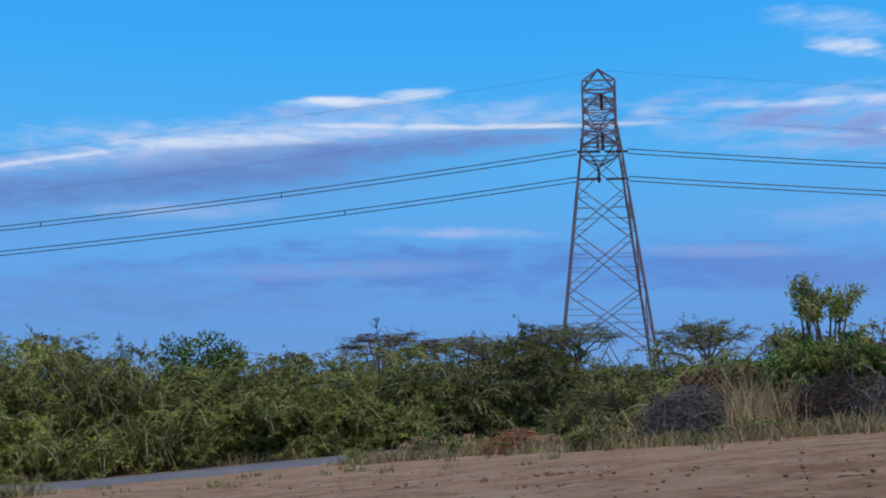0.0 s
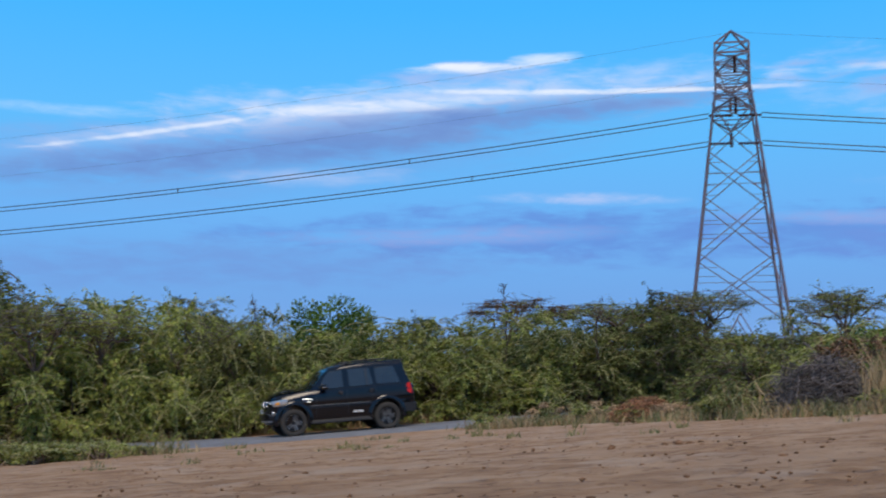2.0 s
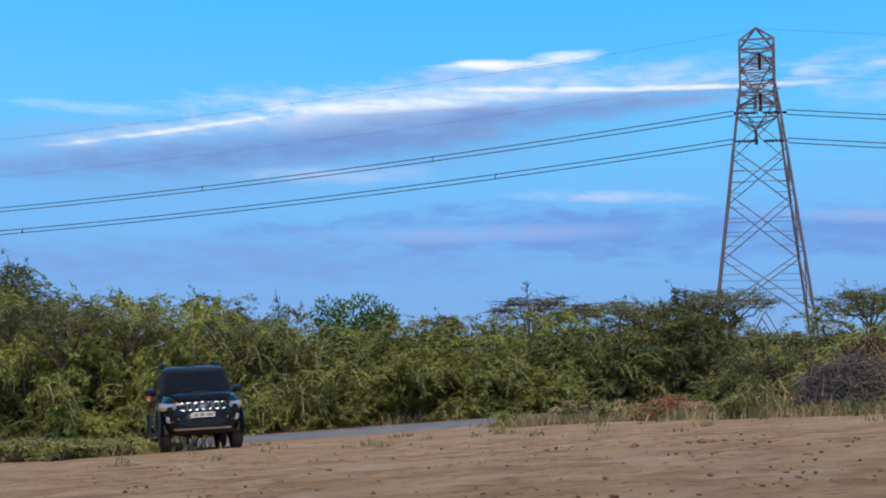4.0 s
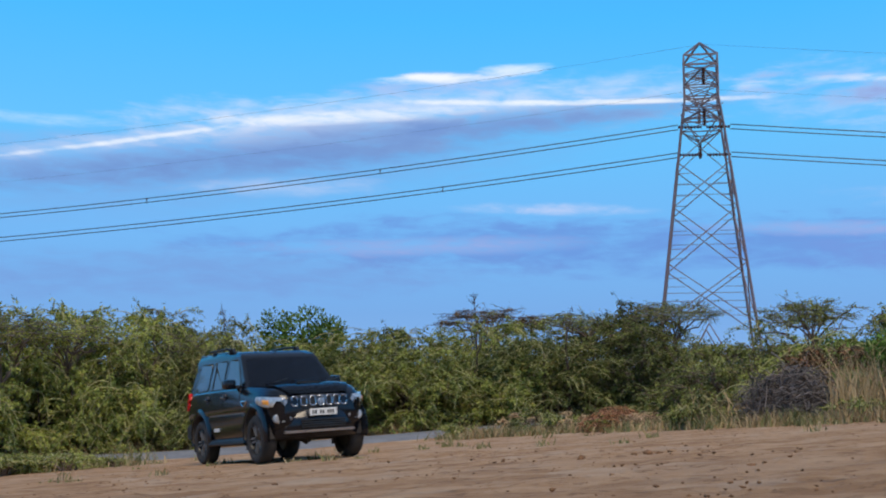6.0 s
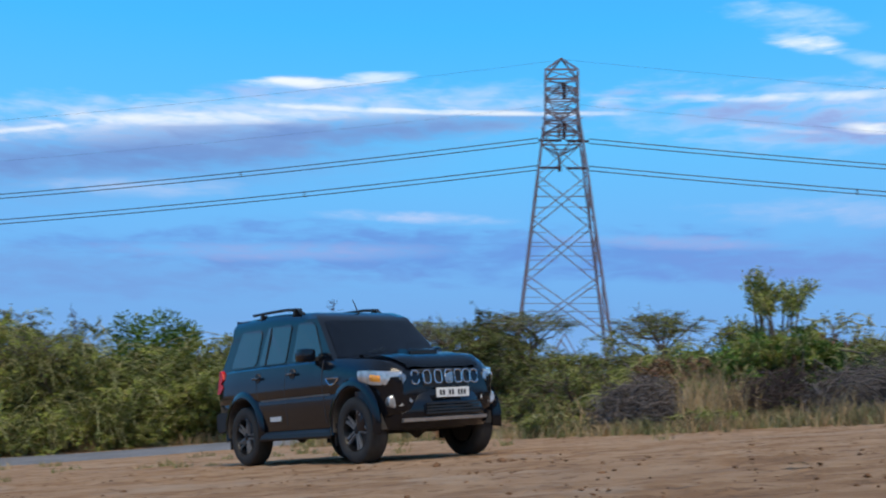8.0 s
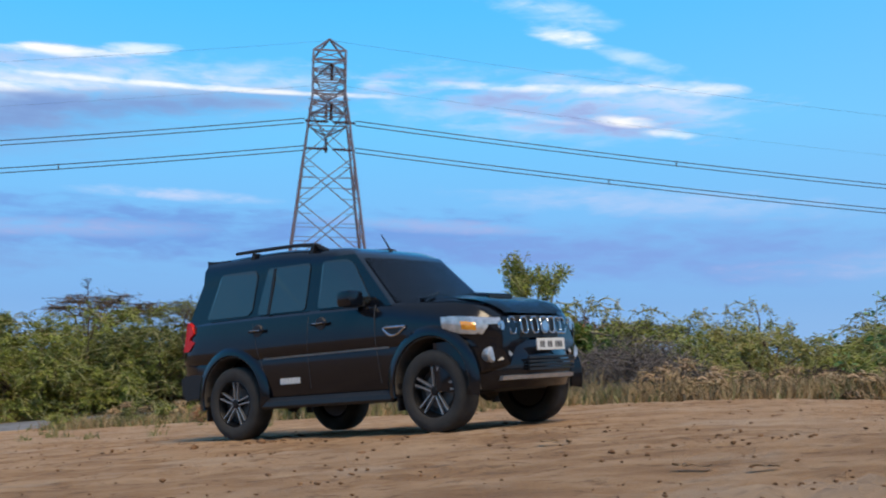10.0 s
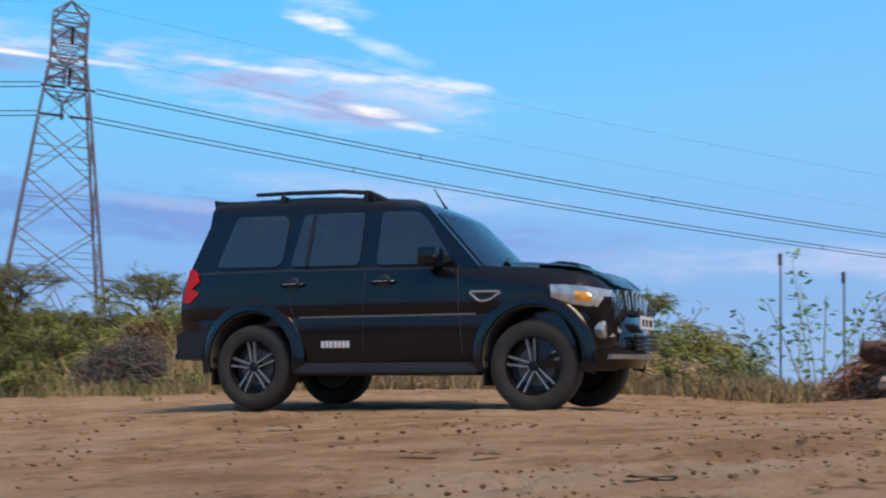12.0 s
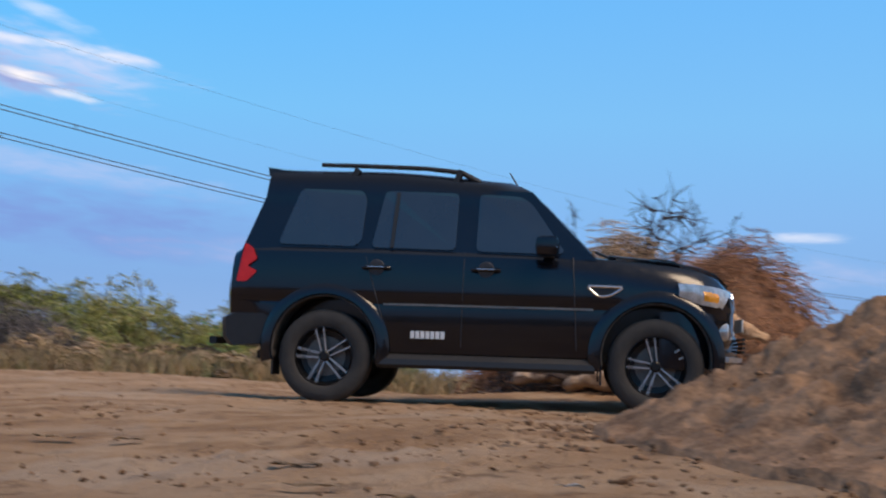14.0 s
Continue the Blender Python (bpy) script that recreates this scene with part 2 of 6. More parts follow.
def add_bar(bm, a, b, w, h=None):
    """A square bar from a to b."""
    a, b = Vector(a), Vector(b)
    h = h or w
    d = (b - a).normalized()
    side = d.cross(Vector((0, 0, 1)))
    if side.length < 0.05:
        side = d.cross(Vector((0, 1, 0)))
    side.normalize()
    up = side.cross(d)
    v = []
    for p in (a, b):
        for s, u in ((-1, -1), (1, -1), (1, 1), (-1, 1)):
            v.append(bm.verts.new(p + side * (s * w / 2) + up * (u * h / 2)))
    for q in ((0, 3, 2, 1), (4, 5, 6, 7), (0, 1, 5, 4), (1, 2, 6, 5), (2, 3, 7, 6), (3, 0, 4, 7)):
        bm.faces.new([v[i] for i in q])


def add_tube(bm, pts, radii, sides=6, cap=True):
    """A round tube along points; radii one value or one for each point."""
    pts = [Vector(p) for p in pts]
    if not hasattr(radii, "__len__"):
        radii = [radii] * len(pts)
    rings, last = [], Vector((0, 0, 1))
    for i, p in enumerate(pts):
        d = (pts[min(i + 1, len(pts) - 1)] - pts[max(i - 1, 0)]).normalized()
        side = d.cross(last)
        if side.length < 0.1:
            side = d.cross(Vector((1, 0.2, 0)))
        side.normalize()
        up = side.cross(d).normalized()
        rings.append([bm.verts.new(p + (side * math.cos(k * math.tau / sides) + up * math.sin(k * math.tau / sides)) * radii[i]) for k in range(sides)])
    for r, s in zip(rings, rings[1:]):
        for k in range(sides):
            bm.faces.new((r[k], r[(k + 1) % sides], s[(k + 1) % sides], s[k]))
    if cap:
        bm.faces.new(rings[0][::-1])
        bm.faces.new(rings[-1])


def add_box(bm, lo, hi, bevel=0.0):
    r = bmesh.ops.create_cube(bm, size=1.0)
    vs = r["verts"]
    lo, hi = Vector(lo), Vector(hi)
    for v in vs:
        v.co = Vector((lo[i] + (v.co[i] + 0.5) * (hi[i] - lo[i]) for i in range(3)))
    if bevel:
        es = list({e for v in vs for e in v.link_edges})
        bmesh.ops.bevel(bm, geom=es, offset=bevel, segments=2, affect="EDGES", profile=0.6)


# ---------------------------------------------------------------- ground, road
def ease(v):
    v = min(1.0, max(0.0, v))
    return v * v * (3 - 2 * v)


def soft_min(a, b, k=0.8):
    h = max(k - abs(a - b), 0.0) / k
    return min(a, b) - h * h * k / 4


def ground_height(x, y):
    """The lie of the land: it falls to the road on one side and rises to a low crest on the other."""
    top = 4.7 + 2.9 * ease((y - 9.5) / 5.0)
    a = soft_min(x, top, 1.5)
    a = -soft_min(-a, 13.0, 4.0)
    z = 0.072 * a + 0.035 * min(8.0, max(0.0, y - 31.0))
    z += 0.22 * math.exp(-((x - 10.1) ** 2 + (y - 8.2) ** 2) / 5.0)   # the low bank under the logs
    far = ease((math.hypot(x, y) - 45.0) / 60.0)
    return z * (1 - far) - 0.55 * far


MOUND = (5.95, 1.42)


def mound_height(x, y):
    dx, dy = x - MOUND[0], y - MOUND[1]
    a = math.atan2(dy, dx)
    r = math.hypot(dx / 2.8, dy / 2.8) * (1 + 0.07 * math.sin(3 * a + 1) + 0.05 * math.sin(5 * a))
    return 1.5 * (1 - r) ** 1.2 if r < 1 else 0.0


def road_y(x):
    """The near edge of the road."""
    return 32.0 + 0.35 * (x + 6.0) if x > -8 else 31.3 + 0.12 * (x + 8)


def build_ground():
    def axis(fine_lo, fine_hi, step, lo, hi, grow):
        v, s = [fine_lo], step
        while v[-1] < fine_hi:
            v.append(v[-1] + step)
        s = step
        while v[-1] < hi:
            s *= grow
            v.append(v[-1] + s)
        s, low = step, []
        cur = fine_lo
        while cur > lo:
            s *= grow
            cur -= s
            low.append(cur)
        return low[::-1] + v

    xs = axis(-4.0, 12.0, 0.08, -2500, 2500, 1.09)
    ys = axis(1.5, 16.0, 0.08, -300, 3500, 1.085)
    verts = []
    for y in ys:
        for x in xs:
            near = 1 - ease((math.hypot(x, y) - 18) / 25)
            n = noise.noise((x * 0.9, y * 0.9, 0.3)) * 0.022 + noise.noise((x * 2.6, y * 2.6, 4.0)) * 0.016
            broken = max(0.0, noise.noise((x * 0.55, y * 0.7, 7.0)) + 0.12)   # patches of churned earth
            n += (noise.noise((x * 5, y * 5, 9.0)) * 0.022 + noise.noise((x * 11, y * 11, 2.0)) * 0.02) * (0.25 + 1.6 * broken)
            z = ground_height(x, y) + n * near * (1 if x * x + y * y > 1 else 0.3)
            verts.append((x, y, z - 0.012))
    nx = len(xs)
    ii = np.arange(len(ys) - 1)[:, None] * nx + np.arange(nx - 1)[None, :]
    faces = np.stack([ii, ii + 1, ii + nx + 1, ii + nx], -1).reshape(-1, 4)
    ob = from_arrays("ground", verts, faces, EARTH, smooth=True)
    tagged(ob, "bare sandy brown earth with scattered clods", "ground", kind="structure")
    # road: a low asphalt strip with a real edge
    bm = bmesh.new()
    rows = []
    for i in range(110):
        x = -70 + i * 1.2
        yn = road_y(x)
        ring = []
        for off, up in ((-0.35, -0.06), (0.0, 0.045), (1.75, 0.075), (3.5, 0.045), (3.9, -0.06)):
            ring.append(bm.verts.new((x, yn + off, ground_height(x, yn + off) + up)))
        rows.append(ring)
    for r, s in zip(rows, rows[1:]):
        for k in range(4):
            bm.faces.new((r[k], s[k], s[k + 1], r[k + 1]))
    ob = mesh_object("road", bm, ASPHALT)
    tagged(ob, "narrow worn grey asphalt road beside scrub", "road", kind="structure")


build_ground()


# ---------------------------------------------------------------- pylon and lines
TOWER = Vector((12.49, 91.0, -1.0))


def build_tower():
    t = thing("pylon", "tall rusty steel lattice power pylon behind scrub", "pylon", m=Matrix.Translation(TOWER) @ pose(0, 0, 0, 0, 0, -5.9))
    # heights below are counted from the eye

    def half(z):
        if z <= 22.3:
            return 4.34 - (z + 1.0) * 0.120
        return 1.40 if z < 24.2 else 1.27

    def corner(k, z):
        h = half(z)
        sx, sy = ((-1, -1), (1, -1), (1, 1), (-1, 1))[k % 4]
        return (sx * h, sy * h, z + 1.0 + EYE)

    def bar(name, a, b, w):
        bm = bmesh.new()
        add_bar(bm, a, b, w)
        part(name, bm, STEEL, t)

    rings = [-1.2, 6.8, 11.3, 15.6, 19.1, 22.3, 23.3, 24.2, 25.1, 26.0, 26.9, 27.7]
    for k in range(4):
        for lo, hi in zip(rings, rings[1:]):
            bar("leg", corner(k, lo), corner(k, hi), 0.15 if lo < 18 else 0.12)
    for k in range(4):
        for i, (lo, hi) in enumerate(zip(rings, rings[1:])):
            w = 0.075 if lo < 18 else 0.06
            if i != 0:
                bar("brace", corner(k, lo), corner(k + 1, hi), w)
                bar("brace", corner(k + 1, lo), corner(k, hi), w)
            else:
                m = (Vector(corner(k, hi)) + Vector(corner(k + 1, hi))) / 2
                bar("brace", corner(k, lo), m, w)
                bar("brace", corner(k + 1, lo), m, w)
            if i >= 4:
                bar("girt", corner(k, hi), corner(k + 1, hi), 0.08)
            # light secondary members in the big panels
            if 1 <= i <= 3:
                for f in (0.25, 0.5, 0.75):
                    z = lo + (hi - lo) * f
                    a, b = Vector(corner(k, z)), Vector(corner(k + 1, z))
                    s = 0.5 * (f if f < 0.5 else 1 - f) / 0.5 * 0.9 + 0.02
                    bar("strut", a, a.lerp(b, s), 0.04)
                    bar("strut", b, b.lerp(a, s), 0.04)
    top = (0, 0, 29.0 + 1.0 + EYE)
    for k in range(4):
        bar("peak_member", corner(k, 27.7), top, 0.13)
        bar("peak_member", corner(k, 27.7), corner(k + 1, 27.7), 0.12)
    # cross-arms reach towards and away from the eye
    for z, reach in ((22.3, 4.2), (25.3, 4.6)):
        for s in (-1, 1):
            tip = Vector((0, s * (half(z) + reach), z + 1.0 + EYE))
            h = half(z)
            for sx in (-1, 1):
                bar("arm_chord", (sx * h, s * h, z + 1.0 + EYE), tip, 0.09)
                bar("arm_chord", (sx * h, s * h, z + 2.2 + 1.0 + EYE - 0.8), tip, 0.08)
                for f in (0.3, 0.6):
                    a = Vector((sx * h, s * h, z + 1.0 + EYE)).lerp(tip, f)
                    b = Vector((-sx * h, s * h, z + 1.0 + EYE)).lerp(tip, f + 0.18)
                    bar("arm_brace", a, b, 0.055)
            bm = bmesh.new()
            n = 9
            pts, rad = [], []
            for i in range(n * 2):
                pts.append(tip + Vector((0, 0, -0.1 - i * 0.07)))
                rad.append(0.06 if i % 2 else 0.16)
            add_tube(bm, pts, rad, 8)
            part("insulator", bm, GLASS_BROWN, t, "brown porcelain insulator string")
    return t


build_tower()


def cable(name, a, b, sag, radius, label):
    """A hanging cable between two points, as one thing."""
    a, b = Vector(a), Vector(b)
    bm = bmesh.new()
    n = 70
    pts = [a.lerp(b, i / n) + Vector((0, 0, -4 * sag * (i / n) * (1 - i / n))) for i in range(n + 1)]
    add_tube(bm, pts, radius, 5)
    ob = mesh_object(name, bm, CABLE)
    return tagged(ob, label, "cable", "overhead lines"), pts


def build_lines():
    left, right = Vector((12.65 - 188, 91.0 + 38, 0)), Vector((12.65 + 215, 91.0, 0))
    c = Vector((12.65, 91.0, 0))
    for z in (22.45, 20.25):
        for k in (0, 1):
            dz = k * 0.36
            for end, s, sag in ((left, -1, 4.4), (right, 1, 4.1)):
                start = Vector((c.x + s * 2.0, c.y, z + EYE - dz))
                stop = Vector((end.x, end.y, z + EYE - dz - (1.0 if s < 0 else 0.4)))
                ob, pts = cable("power_cable", start, stop, sag, 0.042, "dark twin conductor hung from the pylon")
                if k == 0:
                    for i in ((9, 17) if z > 21 else (7, 24)):
                        bm = bmesh.new()
                        add_bar(bm, pts[i] + Vector((0, 0, 0.06)), pts[i] + Vector((0, 0, -0.42)), 0.08)
                        part("spacer", bm, CABLE, ob)
                    bm = bmesh.new()
                    q = [Vector((c.x + s * (0.2 + i * 0.12), c.y, z + EYE - 0.18)) for i in range(16)]
                    add_tube(bm, q, [0.05 if i % 2 else 0.14 for i in range(16)], 8)
                    part("insulator", bm, GLASS_BROWN, ob, "brown porcelain tension insulator")
    for z, r in ((28.9, 0.009), (25.3, 0.007)):
        for end, s in ((left, -1), (right, 1)):
            cable("earth_wire", (c.x, c.y, z + EYE), (end.x, end.y, z + EYE - 0.8), 4.2, r, "thin earth wire hung from the pylon")


build_lines()


# ---------------------------------------------------------------- vegetation
LEAF_LIGHT = leaf_material("pale_feathery_leaf", (0.39, 0.42, 0.085), (0.055, 0.085, 0.02), (0.32, 0.27, 0.095), 0.10)
LEAF_DARK = leaf_material("dull_green_leaf", (0.215, 0.235, 0.06), (0.034, 0.05, 0.015), (0.2, 0.16, 0.065), 0.06)
LEAF_FRESH = leaf_material("fresh_green_leaf", (0.16, 0.27, 0.045), (0.035, 0.075, 0.015), (0.16, 0.2, 0.05), 0.05)
LEAF_YELLOW = leaf_material("yellowing_leaf", (0.42, 0.40, 0.11), (0.10, 0.115, 0.035), (0.33, 0.25, 0.13), 0.16)
LEAF_BROWN = leaf_material("withered_leaf", (0.20, 0.13, 0.07), (0.085, 0.055, 0.032), (0.25, 0.15, 0.08), 0.2)
STRAW = leaf_material("dry_straw", (0.48, 0.36, 0.20), (0.26, 0.18, 0.10), (0.55, 0.38, 0.22), 0.2)
GRASS = leaf_material("dry_green_grass", (0.25, 0.235, 0.10), (0.10, 0.115, 0.045), (0.38, 0.29, 0.17), 0.35)
BARK = material("grey_brown_bark", (0.16, 0.115, 0.08), 0.9, 0, (0.07, 0.05, 0.04), 5.0, island=0.3)
PALE_TWIG = material("pale_green_twig", (0.42, 0.40, 0.17), 0.8, 0, (0.22, 0.20, 0.09), 4.0, island=0.35)
RED_TWIG = material("red_brown_dead_twig", (0.46, 0.22, 0.105), 0.9, 0, (0.23, 0.105, 0.055), 3.0, island=0.5)
TAN_TWIG = material("tan_dead_twig", (0.54, 0.37, 0.22), 0.9, 0, (0.27, 0.17, 0.10), 3.0, island=0.5)
DARK_TWIG = material("dark_dead_wood", (0.085, 0.055, 0.045), 0.9, 0, (0.04, 0.028, 0.025), 4.0, island=0.4)
GREY_TWIG = material("grey_dead_wood", (0.20, 0.17, 0.155), 0.9, 0, (0.09, 0.075, 0.07), 4.0, island=0.4)

rng = np.random.default_rng(7)


def unit(v):
    return v / np.maximum(np.linalg.norm(v, axis=-1, keepdims=True), 1e-9)


def twig_mesh(name, curves, r0, r1, mat, sides=3, parent=None):
    """Many thin tapered tubes at once. curves: n x s x 3; r0, r1: radius at foot and tip."""
    c = np.asarray(curves)
    n, s, _ = c.shape
    tan = unit(np.gradient(c, axis=1))
    ref = np.where(np.abs(tan[..., 2:3]) > 0.9, np.array([1.0, 0, 0]), np.array([0, 0, 1.0]))
    a = unit(np.cross(tan, ref))
    b = np.cross(a, tan)
    rad = np.broadcast_to(np.asarray(r0), (n,))[:, None] * (1 - np.linspace(0, 1, s)) + np.broadcast_to(np.asarray(r1), (n,))[:, None] * np.linspace(0, 1, s)
    ang = np.arange(sides) * math.tau / sides
    v = c[:, :, None] + rad[:, :, None, None] * (a[:, :, None] * np.cos(ang)[:, None] + b[:, :, None] * np.sin(ang)[:, None])
    base = (np.arange(n) * s * sides)[:, None, None] + (np.arange(s - 1) * sides)[None, :, None]
    k = np.arange(sides)[None, None, :]
    k2 = (k + 1) % sides
    f = np.stack([base + k, base + k2, base + sides + k2, base + sides + k], -1).reshape(-1, 4)
    ob = from_arrays(name, v.reshape(-1, 3), f, mat, parent, smooth=True)
    return tagged(ob, kind="stuff") if n > 1 else ob


def leaf_mesh(name, at, along, length, width, mat, parent=None):
    """Many small bent leaves: each two quads folded along the middle."""
    n = len(at)
    along = unit(along)
    side = unit(np.cross(along, unit(rng.normal(size=(n, 3)))))
    up = np.cross(side, along)
    L, W = np.broadcast_to(length, (n,))[:, None], np.broadcast_to(width, (n,))[:, None]
    p0, p1 = at, at + along * L
    m = at + along * L * 0.5
    l, r = m + side * W - up * W * 0.35, m - side * W - up * W * 0.35
    v = np.stack([p0, l, p1, r], 1).reshape(-1, 3)
    i = np.arange(n)[:, None] * 4
    f = i + np.array([[0, 1, 2, 3]])
    return tagged(from_arrays(name, v, f, mat, parent), kind="stuff")


def arch(p0, d0, length, droop, steps=6):
    """Curves that start along d0 and bend down."""
    s = np.linspace(0, 1, steps)[None, :, None] * np.asarray(length)[:, None, None]
    c = p0[:, None] + d0[:, None] * s
    c[..., 2] -= (np.asarray(droop)[:, None] * s[..., 0] ** 2)
    return c


def lumpy(dirs, seed, amount=0.28, freq=2.2):
    return np.array([1 + amount * (noise.noise((d[0] * freq + seed * 3.7, d[1] * freq - seed, d[2] * freq)) * 1.6) for d in dirs])


def build_bush(name, label, seed, height, radius, leaves, leaf_mat, twig_mat, leaf=(0.075, 0.012), branches=260, droop=0.8, open_foot=0.1, weep=1.0):
    """A spreading thorn bush: stems from the foot, boughs over a lumpy dome, arching sprays on them, small leaves in tufts along the sprays."""
    global rng
    rng = np.random.default_rng(seed)
    b = thing(name, label, "bush", "roadside thicket")
    # boughs: each carries a fan of sprays, so that the dome breaks into rounded masses with gaps
    k = max(10, branches // 11)
    d = rng.normal(size=(k, 3))
    d[:, 2] = np.abs(d[:, 2]) * 0.95 + 0.03
    d = unit(d)
    shell = np.minimum(0.97, rng.uniform(0.5, 0.92, k) ** 0.7 * lumpy(d, seed, 0.3, 1.9))
    bough = d * shell[:, None] * np.array([radius, radius, height * 0.88])
    bough[:, 2] = np.maximum(bough[:, 2], open_foot * height)
    n = branches
    own = rng.integers(0, k, n)
    p0 = bough[own] + rng.normal(0, 0.10 * radius, (n, 3)) * np.array([1, 1, 0.7])
    p0[:, 2] = np.clip(p0[:, 2], 0.06 * height, height * 0.93)
    flat = unit(d[own] * np.array([1, 1, 0.15]) + rng.normal(size=(n, 3)) * np.array([0.7, 0.7, 0.1]))
    out = unit(flat + np.array([0, 0, 0.42 * weep]) * rng.uniform(0.3, 1.5, n)[:, None])
    length = rng.uniform(0.45, 1.15, n) * min(1.9, radius) * 0.50
    curves = arch(p0, out, length, droop * weep * rng.uniform(0.6, 1.7, n) / np.maximum(length, 0.2) * 0.75, 8)
    curves[..., 2] = np.maximum(curves[..., 2], 0.03)
    # stems
    m = min(k, 20)
    foot = np.stack([rng.normal(0, radius * 0.16, m), rng.normal(0, radius * 0.16, m), np.full(m, -0.08)], 1)
    tips = bough[:m]
    s = np.linspace(0, 1, 8)[None, :, None]
    stems = foot[:, None] * (1 - s) + tips[:, None] * s
    stems[..., 2] = foot[:, None, 2] * (1 - s[..., 0]) + tips[:, None, 2] * (s[..., 0] ** 0.75)
    stems += rng.normal(0, 0.05 * radius, stems.shape) * (s * (1 - s) * 3)
    twig_mesh("stem_work", stems, rng.uniform(0.03, 0.06, m), 0.012, BARK, 5, b)
    twig_mesh("twig_mass", curves, 0.016, 0.006, twig_mat, 3, b)
    # leaves in tufts along the sprays
    tufts = max(1, leaves // 7)
    c = rng.integers(0, n, tufts)
    t = rng.uniform(0.05, 1.0, tufts) * 6.999
    i0 = t.astype(int)
    f = (t - i0)[:, None]
    knot = curves[c, i0] * (1 - f) + curves[c, i0 + 1] * f + rng.normal(0, 0.03 + 0.012 * radius, (tufts, 3))
    tan = unit(curves[c, i0 + 1] - curves[c, i0])
    at = np.repeat(knot, 7, 0) + rng.normal(0, 0.032, (tufts * 7, 3))
    at[:, 2] = np.maximum(at[:, 2], 0.04)
    along = np.repeat(tan, 7, 0) * 0.7 + rng.normal(size=at.shape) * 0.55 + np.array([0, 0, -0.25])
    q = len(at)
    leaf_mesh("foliage", at, along, rng.uniform(0.6, 1.35, q) * leaf[0], rng.uniform(0.7, 1.3, q) * leaf[1], leaf_mat, b)
    return b


def build_acacia(seed, height, spread, leaves, leaf_mat, label, twig):
    """A flat-topped thorn tree with a crooked open trunk."""
    global rng
    rng = np.random.default_rng(seed)
    t = thing("acacia_tree", label, "tree", "thorn trees")
    trunk = [Vector((rng.normal(0, 0.05) * i, rng.normal(0, 0.05) * i, height * 0.72 * i / 6 - 0.1 * (i == 0))) for i in range(7)]
    bm = bmesh.new()
    add_tube(bm, trunk, [0.085 - 0.008 * i for i in range(7)], 7)
    part("trunk", bm, BARK, t, "crooked grey-brown trunk", smooth=True)
    n = 18
    start = np.array([trunk[i] for i in rng.integers(4, 7, n)])
    a = rng.uniform(0, math.tau, n)
    rr = spread * np.sqrt(rng.uniform(0.08, 1, n))
    end = np.stack([np.cos(a) * rr, np.sin(a) * rr, height * (0.95 - 0.12 * (rr / spread) ** 2) + rng.normal(0, 0.07, n)], 1)
    s = np.linspace(0, 1, 7)[None, :, None]
    limbs = start[:, None] * (1 - s) + end[:, None] * s
    limbs[..., 2] = start[:, None, 2] + (end[:, None, 2] - start[:, None, 2]) * s[..., 0] ** 0.7
    limbs += rng.normal(0, 0.06, limbs.shape) * (s * (1 - s) * 4)
    for one in limbs:
        twig_mesh("limb", one[None], 0.032, 0.010, BARK, 5, t)
    m = 330
    k = rng.integers(0, n, m)
    p0 = limbs[k, rng.integers(4, 7, m)]
    d = unit(np.stack([rng.normal(size=m), rng.normal(size=m), rng.normal(0.03, 0.12, m)], 1))
    tw = arch(p0, d, rng.uniform(0.25, 0.6, m) * spread * 0.7, rng.uniform(-0.1, 0.25, m), 5)
    twig_mesh("twig_mass", tw, 0.012, 0.005, twig, 3, t)
    k, i0 = rng.integers(0, m, leaves), rng.integers(0, 4, leaves)
    f = rng.uniform(0, 1, leaves)[:, None]
    at = tw[k, i0] * (1 - f) + tw[k, i0 + 1] * f + rng.normal(0, 0.035, (leaves, 3))
    along = rng.normal(size=(leaves, 3)) * np.array([1, 1, 0.35])
    leaf_mesh("foliage", at, along, rng.uniform(0.05, 0.10, leaves), rng.uniform(0.010, 0.018, leaves), leaf_mat, t)
    return t


